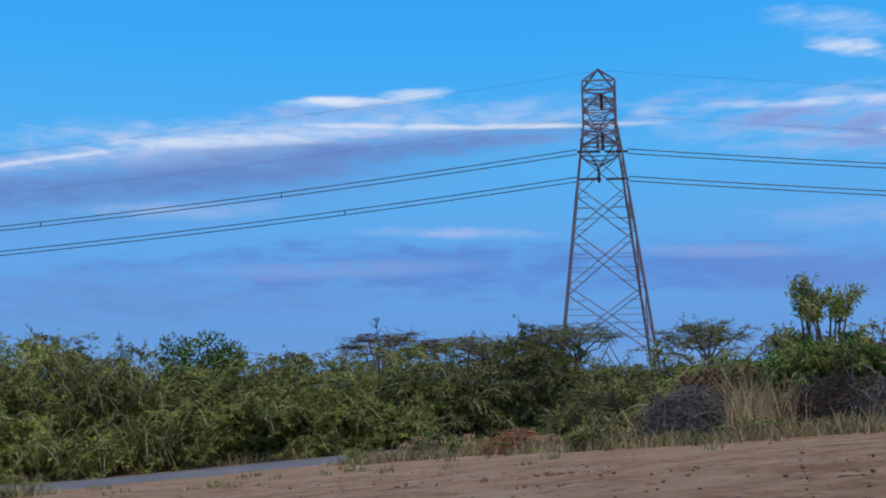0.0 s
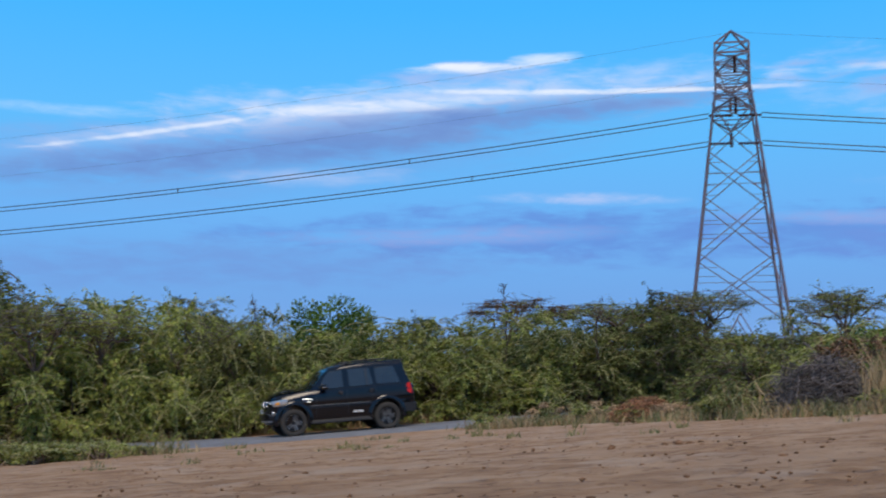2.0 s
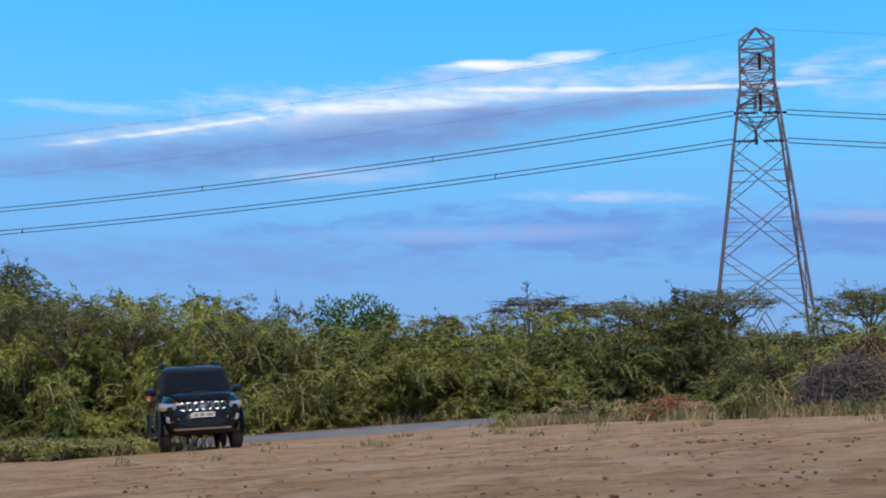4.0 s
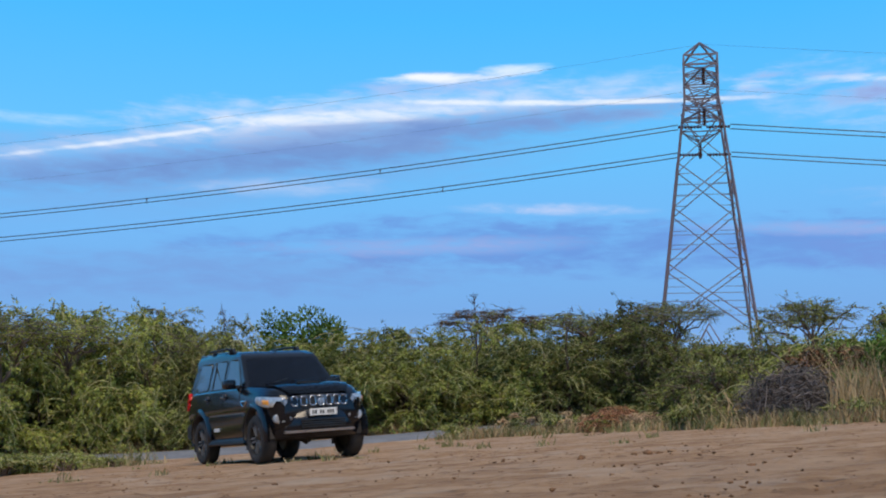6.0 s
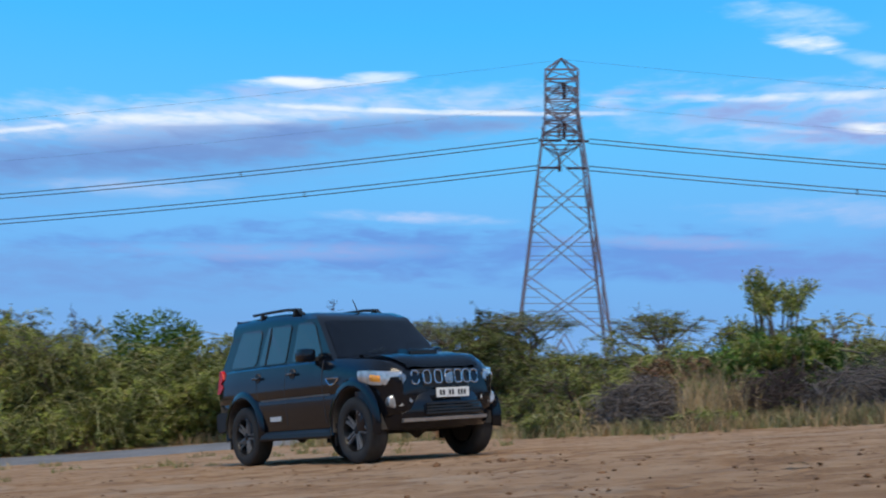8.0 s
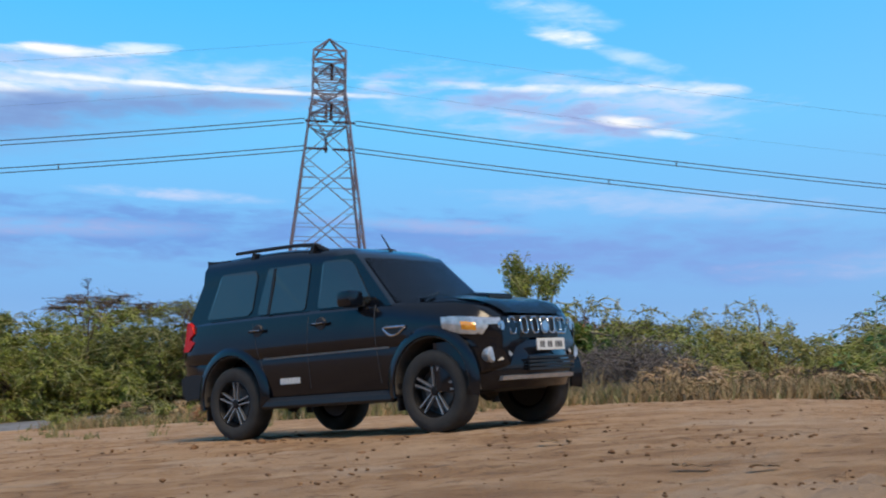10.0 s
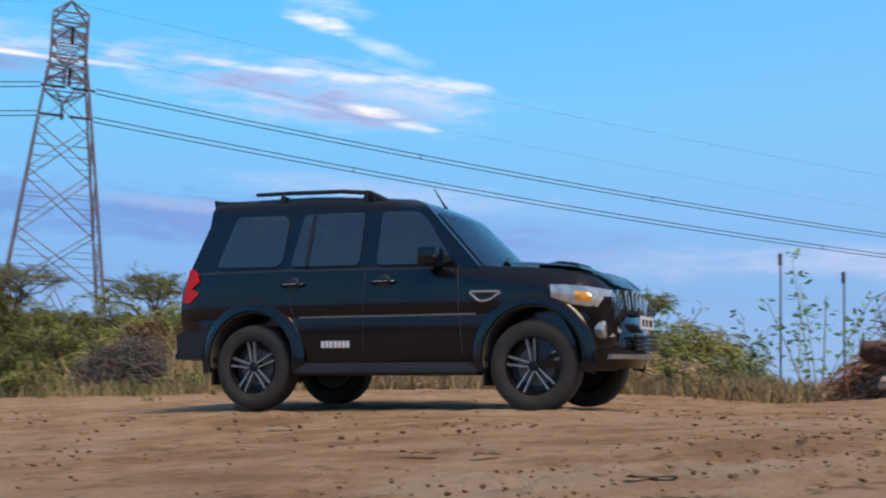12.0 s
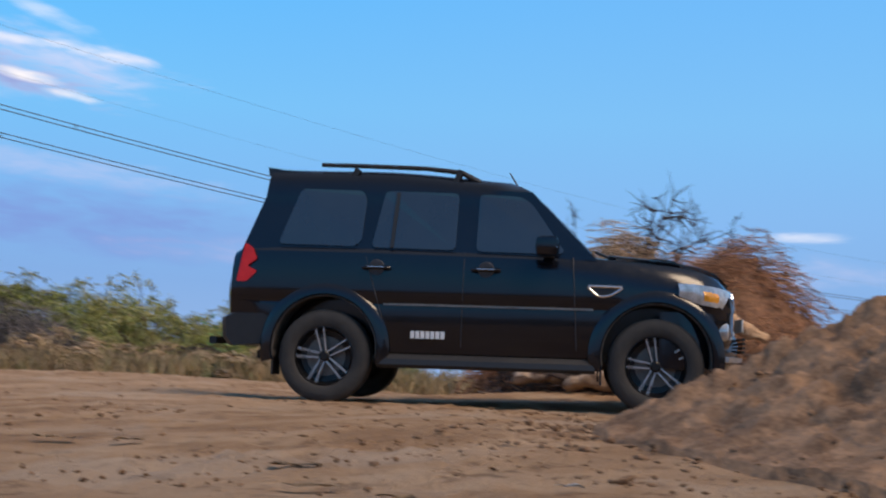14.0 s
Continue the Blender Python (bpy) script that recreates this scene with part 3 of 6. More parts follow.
def build_lumpy_tree(seed, height, radius, leaves, mat, label):
    """A dense round-lobed tree: trunk, limbs and several leafy lobes."""
    global rng
    rng = np.random.default_rng(seed)
    t = thing("round_tree", label, "tree", "thorn trees")
    bm = bmesh.new()
    add_tube(bm, [(0, 0, -0.1), (0.05, 0.02, height * 0.25), (-0.04, 0.05, height * 0.5), (0.05, 0, height * 0.75)], [0.11, 0.09, 0.07, 0.03], 7)
    part("trunk", bm, BARK, t, smooth=True)
    lobes = []
    for i in range(26):
        z = rng.uniform(0.12, 0.86)
        w = radius * (0.98 if z < 0.7 else 0.75)
        a = rng.uniform(0, math.tau)
        r = w * rng.uniform(0.25, 0.85)
        lobes.append((math.cos(a) * r, math.sin(a) * r, z * height, rng.uniform(0.22, 0.40) * radius))
    lobes += [(-0.5 * radius, -0.2, height * 0.86, 0.36 * radius), (0.22 * radius, -0.3, height * 0.87, 0.42 * radius), (0.62 * radius, 0.0, height * 0.78, 0.3 * radius)]
    lobes = np.array(lobes)
    n = len(lobes)
    s = np.linspace(0, 1, 5)[None, :, None]
    st = np.zeros((n, 3))
    st[:, 2] = lobes[:, 2] * 0.55
    limbs = st[:, None] * (1 - s) + lobes[:, None, :3] * s
    for one in limbs:
        twig_mesh("limb", one[None], 0.035, 0.012, BARK, 4, t)
    k = rng.integers(0, n, leaves)
    d = unit(rng.normal(size=(leaves, 3)))
    at = lobes[k, :3] + d * lobes[k, 3:4] * rng.uniform(0.55, 1.08, leaves)[:, None]
    leaf_mesh("foliage", at, d * 0.8 + rng.normal(size=at.shape) * 0.5 + np.array([0, 0, 0.25]), rng.uniform(0.09, 0.16, leaves), rng.uniform(0.025, 0.045, leaves), mat, t)
    return t


def tangle(name, label, category, seed, radius, height, count, mat, length=(0.5, 1.2), thick=(0.006, 0.016), group="dead brush", lie=0.5, part_name="twig_mass", core=None, core_size=0.86, wild=0.1):
    """A heap of dead twigs lying over each other in a dome."""
    global rng
    rng = np.random.default_rng(seed)
    t = thing(name, label, category, group)
    d = rng.normal(size=(count, 3))
    d[:, 2] = np.abs(d[:, 2])
    d = unit(d)
    p = d * (rng.uniform(0.25, 1.0, count) ** 0.5)[:, None] * lumpy(d, seed, 0.16)[:, None] * np.array([radius, radius * 0.9, height])
    t1 = unit(np.cross(d, rng.normal(size=(count, 3))))
    t1 = unit(t1 * np.array([1, 1, lie]) + d * rng.normal(0, wild, count)[:, None])
    L = rng.uniform(*length, count)
    s = np.linspace(-0.5, 0.5, 6)[None, :, None] * L[:, None, None]
    c = p[:, None] + t1[:, None] * s - d[:, None] * (s ** 2) * (0.55 / max(radius, 0.4))
    c += rng.normal(0, 0.018, c.shape)
    c[..., 2] = np.maximum(c[..., 2], 0.01)
    twig_mesh(part_name, c, rng.uniform(*thick, count), thick[0] * 0.6, mat, 3, t)
    # solid core behind the twigs; the near-black one carries gap shade as colour
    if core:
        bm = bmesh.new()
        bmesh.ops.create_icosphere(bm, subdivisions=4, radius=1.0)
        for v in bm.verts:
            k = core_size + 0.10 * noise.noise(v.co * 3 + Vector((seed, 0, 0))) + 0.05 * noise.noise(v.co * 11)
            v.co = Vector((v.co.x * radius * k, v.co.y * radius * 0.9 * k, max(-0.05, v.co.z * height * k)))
        part("matted_core", bm, core, t, "solid core among dense matted dead twigs", smooth=True)
    return t


def branch_spray(seed, foot, aim, length, mat, parent, name="dead_branch", thick=0.03, forks=26):
    """One dead branching limb."""
    global rng
    rng = np.random.default_rng(seed)
    foot, aim = np.array(foot, float), unit(np.array(aim, float))
    s = np.linspace(0, 1, 8)[None, :, None]
    main = foot + aim * s * length + np.cumsum(rng.normal(0, 0.035, (1, 8, 3)), 1) * length * 0.5
    n = forks
    i = rng.integers(2, 8, n)
    p0 = main[0, i]
    d = unit(aim * 0.7 + rng.normal(size=(n, 3)) * 0.75)
    L = rng.uniform(0.15, 0.6, n) * length * (1.1 - i / 9)
    side = arch(p0, d, L, rng.uniform(-0.3, 0.5, n), 8)
    side += np.cumsum(rng.normal(0, 0.008, side.shape), 1)
    k = rng.integers(0, n, n * 2)
    p1 = side[k, rng.integers(3, 7, n * 2)]
    fine = arch(p1, unit(d[k] + rng.normal(size=(n * 2, 3)) * 0.8), rng.uniform(0.08, 0.28, n * 2) * length, rng.uniform(-0.3, 0.5, n * 2), 8)
    c = np.concatenate([main, side, fine])
    r0 = np.concatenate([[thick], np.full(n, thick * 0.45), np.full(2 * n, thick * 0.22)])
    return twig_mesh(name, c, r0, 0.003, mat, 4, parent)


def polar(az, d):
    a = radians(az)
    return d * math.sin(a), d * math.cos(a)


def placed(az, d, turn=0.0, scale=1.0, sink=0.03, sz=None):
    x, y = polar(az, d)
    return Matrix.Translation((x, y, ground_height(x, y) - sink)) @ pose(0, 0, 0, 0, 0, turn) @ Matrix.Diagonal((scale, scale, sz or scale, 1))


# how high the thicket stands over the eye line (rise over run), by bearing
SKYLINE = [(-34, 0.085), (-26.6, 0.083), (-21.6, 0.074), (-18.3, 0.072), (-15.7, 0.080), (-13, 0.072), (-10, 0.07), (-8.5, 0.060), (-6.7, 0.068), (-2.8, 0.078), (0.9, 0.076),
           (2.5, 0.074), (5.1, 0.074), (7.7, 0.064), (11, 0.070), (13, 0.070), (15.7, 0.084), (18.5, 0.095), (20.5, 0.085), (21.8, 0.080), (24.5, 0.084), (26.5, 0.086), (28.5, 0.076),
           (30, 0.054), (31.5, 0.05), (33, 0.062), (35, 0.075), (37, 0.07), (39, 0.058), (42, 0.035), (48, 0.03), (60, 0.03), (75, 0.03)]


def skyline(az):
    return lerp_table_simple(SKYLINE, az)


def lerp_table_simple(table, v):
    for (a, p), (b, q) in zip(table, table[1:]):
        if v <= b:
            return p + (q - p) * min(1, max(0, (v - a) / (b - a)))
    return table[-1][1]


# near-black core colour: the shade between dead twigs, painted in
MAT_SHADE = material("shaded_twig_gaps", (0.05, 0.042, 0.045), 0.95, 0, (0.02, 0.016, 0.018), 9.0, bump=1.0, bump_scale=30)


def build_thicket():
    big = [build_bush("thorn_bush", "tall pale green thorn bush with arching twigs behind a road", 11, 4.0, 2.1, 21000, LEAF_LIGHT, PALE_TWIG, branches=430, leaf=(0.10, 0.017)),
           build_bush("thorn_bush", "tall dull green thorn bush with dark foot behind a road", 12, 4.0, 2.0, 19000, LEAF_DARK, BARK, branches=400, leaf=(0.10, 0.017)),
           build_bush("thorn_bush", "tall pale green thorn bush with arching twigs behind a road", 13, 4.0, 2.3, 21000, LEAF_LIGHT, PALE_TWIG, branches=430, droop=1.2, leaf=(0.10, 0.016)),
           build_bush("thorn_bush", "tall olive green thorn bush behind a road", 14, 4.0, 2.1, 19000, LEAF_DARK, PALE_TWIG, branches=400, droop=1.0, leaf=(0.10, 0.017))]
    small = [build_bush("scrub_bush", "mid-sized yellow-green scrub bush at the edge of bare earth", 21, 2.2, 1.35, 11000, LEAF_YELLOW, PALE_TWIG, leaf=(0.075, 0.014), branches=300),
             build_bush("scrub_bush", "mid-sized dull green scrub bush at the edge of bare earth", 22, 2.2, 1.3, 11000, LEAF_DARK, BARK, leaf=(0.075, 0.014), branches=300),
             build_bush("scrub_bush", "mid-sized pale green scrub bush at the edge of bare earth", 23, 2.2, 1.45, 11000, LEAF_LIGHT, PALE_TWIG, leaf=(0.075, 0.014), branches=300, droop=1.2),
             build_bush("scrub_bush", "mid-sized fresh green scrub bush at the edge of bare earth", 24, 2.2, 1.3, 7000, LEAF_FRESH, PALE_TWIG, leaf=(0.10, 0.024), branches=260)]
    rnd = random.Random(5)
    used = set()

    def put(src, m):
        if id(src) in used:
            return copy_thing(src, m)
        used.add(id(src))
        src.matrix_basis = m
        return src

    # beyond the road
    spots = []
    az = -33.0
    while az < 5.5:
        spots.append((az, 40.0 + rnd.uniform(-0.6, 0.9), 0))
        az += rnd.uniform(1.7, 2.5)
    az = -33.5
    while az < 12.0:
        spots.append((az, 44.5 + rnd.uniform(-0.8, 1.5), 1))
        az += rnd.uniform(1.5, 2.2)
    for az, d, row in spots:
        x, y = polar(az, d)
        h = skyline(az) * d + EYE - ground_height(x, y)
        h *= rnd.uniform(0.84, 1.0) if row == 0 else rnd.uniform(0.86, 1.0)
        h *= 1.21
        h *= 0.93 if -14.5 < az < -9.0 else 1.0
        kind = big[rnd.choice((0, 0, 2, 2, 3, 1))] if az < -6 or az > 3 else big[rnd.choice((0, 2, 0, 2, 3))]
        put(kind, placed(az, d, rnd.uniform(0, 360), rnd.uniform(1.0, 1.3), sz=h / 4.0 * rnd.uniform(0.94, 1.04)))
    # on this side of the road, before the pylon and to the crest
    spots = []
    az = 8.2
    while az < 40.0:
        spots.append((az, (31.0 if az < 7 else 27.5 if az < 11 else 24.5) + rnd.uniform(-0.7, 1.2), 0))
        az += rnd.uniform(2.0, 3.0)
    az = 8.6
    while az < 39.0:
        spots.append((az, (34.5 if az < 9 else 30.0) + rnd.uniform(-0.5, 1.5), 1))
        az += rnd.uniform(2.4, 3.4)
    for az, d, row in spots:
        x, y = polar(az, d)
        h = (skyline(az) * d + EYE - ground_height(x, y)) * rnd.uniform(0.80, 1.0)
        h *= 1.22
        if az < 12:
            kind = small[rnd.choice((1, 1, 2))] if az < 9.5 else small[rnd.choice((1, 2))]
        elif az < 20:
            kind = small[rnd.choice((0, 2, 1, 1, 3))]
        else:
            kind = small[rnd.choice((0, 0, 2, 1, 0))]
        put(kind, placed(az, d, rnd.uniform(0, 360), rnd.uniform(0.9, 1.2) * max(0.75, h / 2.2), sz=max(0.35, h / 2.2)))
    for az, d, k, w, h in ((28.4, 22.5, 0, 0.72, 0.86), (34.4, 22.0, 2, 0.85, 0.82), (36.3, 22.4, 0, 0.9, 0.84), (38.4, 22.6, 2, 0.8, 0.7), (15.6, 23.4, 3, 0.7, 0.95), (19.4, 23.4, 3, 0.8, 1.02)):
        put(small[k], placed(az, d, az * 41, w, sz=h))
    put(small[2], placed(35.7, 19.6, 40, 0.66, sz=0.62))
    put(small[3], placed(34.2, 20.4, 140, 0.5, sz=0.42))
    # the thicket goes on behind the eye
    rear = build_bush("thorn_bush", "olive green thorn bush across the bare lot", 15, 4.0, 2.2, 3500, LEAF_DARK, BARK, leaf=(0.24, 0.06), branches=140)
    for i in range(26):
        az = 92 + i * 7.4 + rnd.uniform(-2, 2)
        put(rear, placed(az, rnd.uniform(22, 30), rnd.uniform(0, 360), 1.25, sz=rnd.uniform(0.75, 1.1)))
    # single trees that stand out
    put(build_lumpy_tree(31, 4.35, 1.5, 9500, LEAF_FRESH, "dense bright green round-lobed tree beside a road"), placed(-11.6, 42.0, 0, 1.15, sz=1.04))
    a1 = build_acacia(41, 4.35, 2.3, 4200, LEAF_BROWN, "flat-topped withered thorn tree with open dark branches", DARK_TWIG)
    put(a1, placed(-2.9, 42.5, 20, 1.0, sz=1.0))
    a3 = build_acacia(43, 3.9, 2.3, 4200, LEAF_LIGHT, "flat-topped airy thorn tree with open grey branches", GREY_TWIG)
    put(a3, placed(6.4, 40.5, 110, 0.95, sz=0.96))
    put(a3, placed(2.2, 41.5, 60, 1.0, sz=1.0))
    a2 = build_acacia(42, 3.1, 1.9, 4600, LEAF_LIGHT, "flat-topped pale green thorn tree with bare limbs", GREY_TWIG)
    put(a2, placed(12.4, 27.0, 0, 0.58, sz=0.86))
    put(a2, placed(-16.6, 39.5, 77, 1.3, sz=1.45))
    put(a2, placed(-25.0, 38.0, 10, 1.7, sz=1.68))
    put(a2, placed(-22.0, 38.6, 200, 1.5, sz=1.58))
    put(a2, placed(22.8, 26.0, 140, 0.85, sz=0.68))
    put(a2, placed(35.6, 21.8, 240, 0.62, sz=0.74))
    # the leafy upright shrub on the crest
    up = build_bush("leafy_shrub", "upright leafy shrub with loose grey-green shoots", 51, 3.1, 0.8, 6000, LEAF_LIGHT, PALE_TWIG, leaf=(0.07, 0.014), branches=280, droop=0.08, open_foot=0.3, weep=3.0)
    put(up, placed(17.7, 24.0, 0, 1.05, sz=1.2))
    put(up, placed(17.4, 24.2, 130, 0.9, sz=1.08))
    put(up, placed(18.1, 23.9, 250, 0.9, sz=1.0))
    # dead limbs over the thicket
    for i, (az, d, h, l) in enumerate(((-3.1, 40.5, 3.6, 0.95), (-17.5, 40, 3.4, 0.9), (-15.0, 40, 3.6, 1.0), (-23.5, 39, 3.2, 0.9), (-7.0, 41, 2.9, 0.5), (1.2, 38.5, 2.9, 0.8))):
        x, y = polar(az, d)
        t = thing("dead_shrub", "bare dead shrub with forked grey limbs", "dead shrub", "dead brush", Matrix.Translation((x, y, ground_height(x, y) - 0.05)))
        bm = bmesh.new()
        add_tube(bm, [(0, 0, 0), (0.08, 0.02, h * 0.4), (-0.05, 0, h * 0.8), (0, 0, h)], [0.05, 0.04, 0.03, 0.022], 6)
        part("trunk", bm, DARK_TWIG, t, smooth=True)
        branch_spray(60 + i, (0, 0, h * 0.95), (0.3 if i % 2 else -0.2, 0, 1), l, DARK_TWIG, t, forks=14)
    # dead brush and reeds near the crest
    put(tangle("dead_brush", "grey heap of dead thorn branches before bushes", "dead brush", 71, 0.95, 1.0, 1300, GREY_TWIG, (0.4, 1.1), core=MAT_SHADE, core_size=0.5, wild=0.7), placed(11.6, 21.9))
    put(tangle("dead_brush", "dark heap of dead thorn branches before bushes", "dead brush", 72, 1.2, 0.95, 700, DARK_TWIG, (0.4, 1.0), core=MAT_SHADE, core_size=0.5, wild=0.7), placed(18.2, 21.3))
    put(tangle("dead_brush", "broad dark grey heap of dead thorn branches", "dead brush", 76, 1.5, 1.0, 1300, GREY_TWIG, (0.4, 1.1), core=MAT_SHADE, core_size=0.5, wild=0.7), placed(22.6, 20.6))
    g = tangle("dead_brush", "dark grey heap of dead thorn branches before bushes", "dead brush", 73, 1.3, 0.62, 520, DARK_TWIG, (0.4, 1.0), core=MAT_SHADE, core_size=0.5, wild=0.7)
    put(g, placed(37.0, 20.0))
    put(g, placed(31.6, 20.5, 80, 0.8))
    put(tangle("dead_brush", "brown heap of withered grass and twigs by a road", "dead brush", 74, 0.85, 0.55, 420, RED_TWIG, (0.3, 0.8), (0.006, 0.014)), placed(3.4, 27.0))
    put(tangle("dead_brush", "small tan heap of withered grass", "dead brush", 75, 0.7, 0.4, 300, TAN_TWIG, (0.3, 0.7)), placed(4.7, 26.6))
    # rusty bush
    put(build_bush("withered_bush", "withered rust-brown bush among green scrub", 81, 1.9, 0.85, 6000, LEAF_BROWN, RED_TWIG, leaf=(0.09, 0.02), branches=220), placed(13.2, 22.9))
    put(build_bush("withered_bush", "withered brown bush among green scrub", 82, 2.5, 1.0, 6000, LEAF_BROWN, RED_TWIG, leaf=(0.09, 0.02), branches=220), placed(20.2, 26.2, 0, 0.75, sz=1.08))


build_thicket()


def blades(seed, spots, mat, name, label, kind="stuff", lean=0.35):
    """Grass as many thin blades. spots: x, y, height, spread, count."""
    global rng
    rng = np.random.default_rng(seed)
    at, L = [], []
    for x, y, h, w, n in spots:
        px, py = rng.normal(x, w, n), rng.normal(y, w, n)
        pz = np.array([ground_height(a, b) for a, b in zip(px, py)]) - 0.03
        at.append(np.stack([px, py, pz], 1))
        L.append(h * rng.uniform(0.45, 1.1, n))
    at, L = np.concatenate(at), np.concatenate(L)
    n = len(at)
    d = unit(np.stack([rng.normal(0, lean, n), rng.normal(0, lean, n), np.ones(n)], 1))
    side = unit(np.cross(d, rng.normal(size=(n, 3))))
    bend = unit(np.stack([rng.normal(size=n), rng.normal(size=n), np.full(n, -0.4)], 1)) * (L * 0.22)[:, None]
    w = rng.uniform(0.006, 0.014, n)[:, None]
    mid, tip = at + d * (L * 0.55)[:, None], at + d * L[:, None] + bend
    v = np.stack([at - side * w, at + side * w, mid + side * w * 0.8, mid - side * w * 0.8, tip + side * 0.002, tip - side * 0.002], 1).reshape(-1, 3)
    i = np.arange(n)[:, None] * 6
    f = np.concatenate([i + np.array([[0, 1, 2, 3]]), i + np.array([[3, 2, 4, 5]])])
    ob = from_arrays(name, v, f, mat)
    return tagged(ob, label, "grass", kind=kind)


EDGE = [(-30, 31), (-4, 30.0), (0, 29.0), (4, 26.0), (8, 21.5), (12, 20.3), (16, 19.6), (20, 18.4), (25, 17.8), (30, 17.0), (35, 16.6), (45, 16.4), (60, 16.4), (75, 16.4)]


def build_grass():
    r = random.Random(9)
    green, straw, stalks = [], [], []
    for i in range(620):
        az = r.uniform(-4.5, 42)
        d = lerp_table_simple(EDGE, az) + abs(r.gauss(0, 1.7))
        x, y = polar(az, d)
        if y > road_y(x) - 0.6 and az < 6:
            continue
        (green if r.random() < (0.62 if az < 22 else 0.3) else straw).append((x, y, r.uniform(0.15, 0.42), r.uniform(0.12, 0.34), r.randint(35, 70)))
    for i in range(330):   # the straw belt along the crest
        az = r.uniform(23, 46)
        x, y = polar(az, lerp_table_simple(EDGE, az) + r.uniform(0.2, 3.4))
        straw.append((x, y, r.uniform(0.2, 0.42), r.uniform(0.2, 0.4), 46))
    for i in range(150):   # verge beyond the road
        az = r.uniform(-30, 5)
        x, y = polar(az, 38.2 + r.uniform(-0.5, 0.8))
        (straw if r.random() < 0.6 else green).append((x, max(y, road_y(x) + 4.3), r.uniform(0.2, 0.6), 0.25, 30))
    for i in range(18):   # verge before the road, beside the bare lot
        az = r.uniform(-30, -19)
        x, y = polar(az, r.uniform(25.5, 29))
        green.append((x, y, r.uniform(0.25, 0.62), 0.3, 60))
    for i in range(40):   # small weeds on the lot
        az = r.uniform(-24, 16)
        d = r.uniform(16, 28)
        x, y = polar(az, d)
        if y < road_y(x) - 1 and d < lerp_table_simple(EDGE, az):
            green.append((x, y, r.uniform(0.08, 0.2), 0.07, 22))
    for i in range(34):   # tall dry stalks
        az = r.choice((r.uniform(13.6, 16.2), r.uniform(13.6, 16.2), r.uniform(15, 21), r.uniform(6, 12)))
        x, y = polar(az, lerp_table_simple(EDGE, az) + r.uniform(0.6, 2.4))
        stalks.append((x, y, r.uniform(0.7, 1.5) if az < 16.3 and az > 13.5 else r.uniform(0.5, 0.9), 0.16, 26))
    blades(1, green, GRASS, "grass", "dry green grass tufts along bare earth")
    blades(2, straw, STRAW, "straw_grass", "straw-coloured dry grass along bare earth")
    blades(3, stalks, STRAW, "dry_stalks", "tall pale dry stalks before bushes", lean=0.18)


build_grass()


def build_low_shrubs():
    """Low shrubs at the edge of the bare lot."""
    r = random.Random(12)
    src = [build_bush("low_shrub", "low grey-green shrub at the edge of bare earth", 91, 0.75, 0.65, 1800, LEAF_LIGHT, PALE_TWIG, leaf=(0.06, 0.014), branches=120),
           build_bush("low_shrub", "low dull green shrub at the edge of bare earth", 92, 0.7, 0.6, 1800, LEAF_DARK, PALE_TWIG, leaf=(0.06, 0.014), branches=120),
           build_bush("low_shrub", "low straw-coloured shrub at the edge of bare earth", 93, 0.7, 0.6, 1500, STRAW, TAN_TWIG, leaf=(0.06, 0.012), branches=140)]
    first = [True, True, True]
    for i in range(44):
        az = r.uniform(-4, 21) if i < 30 else r.uniform(21, 40)
        d = lerp_table_simple(EDGE, az) + 0.5 + abs(r.gauss(0, 1.0))
        if 9.5 < az < 14 or 17 < az < 24:
            d += 1.6
        k = r.choice((0, 1, 0, 2)) if az < 24 else r.choice((2, 2, 0))
        m = placed(az, d, r.uniform(0, 360), r.uniform(0.7, 1.3), sz=r.uniform(0.7, 1.25) * (0.9 if az < 6 else 1.0))
        if first[k]:
            src[k].matrix_basis, first[k] = m, False
        else:
            copy_thing(src[k], m)
    for az, d, s in ((-25.5, 27.0, 1.0), (-24.3, 26.2, 0.9), (-23.0, 26.6, 0.8), (-26.8, 26, 1.1), (-21.0, 27.5, 0.6), (-22.2, 26.0, 0.9), (-24.9, 25.4, 1.0), (-19.9, 27.0, 0.5)):
        copy_thing(src[0], placed(az, d, az * 31, s))


build_low_shrubs()


# ---------------------------------------------------------------- the car
PAINT = material("black_car_paint", (0.004, 0.005, 0.008), 0.16, 0.0, (0.006, 0.007, 0.0105), 3.0, coat=0.3, spec=0.28)
TINTED = material("tinted_car_glass", (0.020, 0.022, 0.022), 0.08, 0.0, (0.030, 0.033, 0.032), 0.4, coat=0.7, spec=0.5)
SCREEN = material("dark_windscreen_glass", (0.005, 0.007, 0.014), 0.07, 0.0, (0.008, 0.010, 0.018), 0.5, coat=0.4, spec=0.35)
TRIM = material("black_plastic_trim", (0.012, 0.012, 0.013), 0.55, 0.0, scale=20, bump=0.05)
DUSTY = material("dusty_plastic", (0.09, 0.075, 0.06), 0.8, 0.0, (0.03, 0.028, 0.026), 6.0)
RUBBER = material("dusty_tyre_rubber", (0.022, 0.021, 0.020), 0.85, 0.0, (0.05, 0.044, 0.037), 7.0, bump=0.3, bump_scale=50)
CHROME = material("chrome", (0.62, 0.63, 0.65), 0.2, 1.0, scale=30, mottle=0.1)
SATIN = material("satin_silver_paint", (0.5, 0.5, 0.51), 0.4, 0.7, scale=25)
GUNMETAL = material("gunmetal_paint", (0.24, 0.23, 0.22), 0.45, 0.5, scale=20)
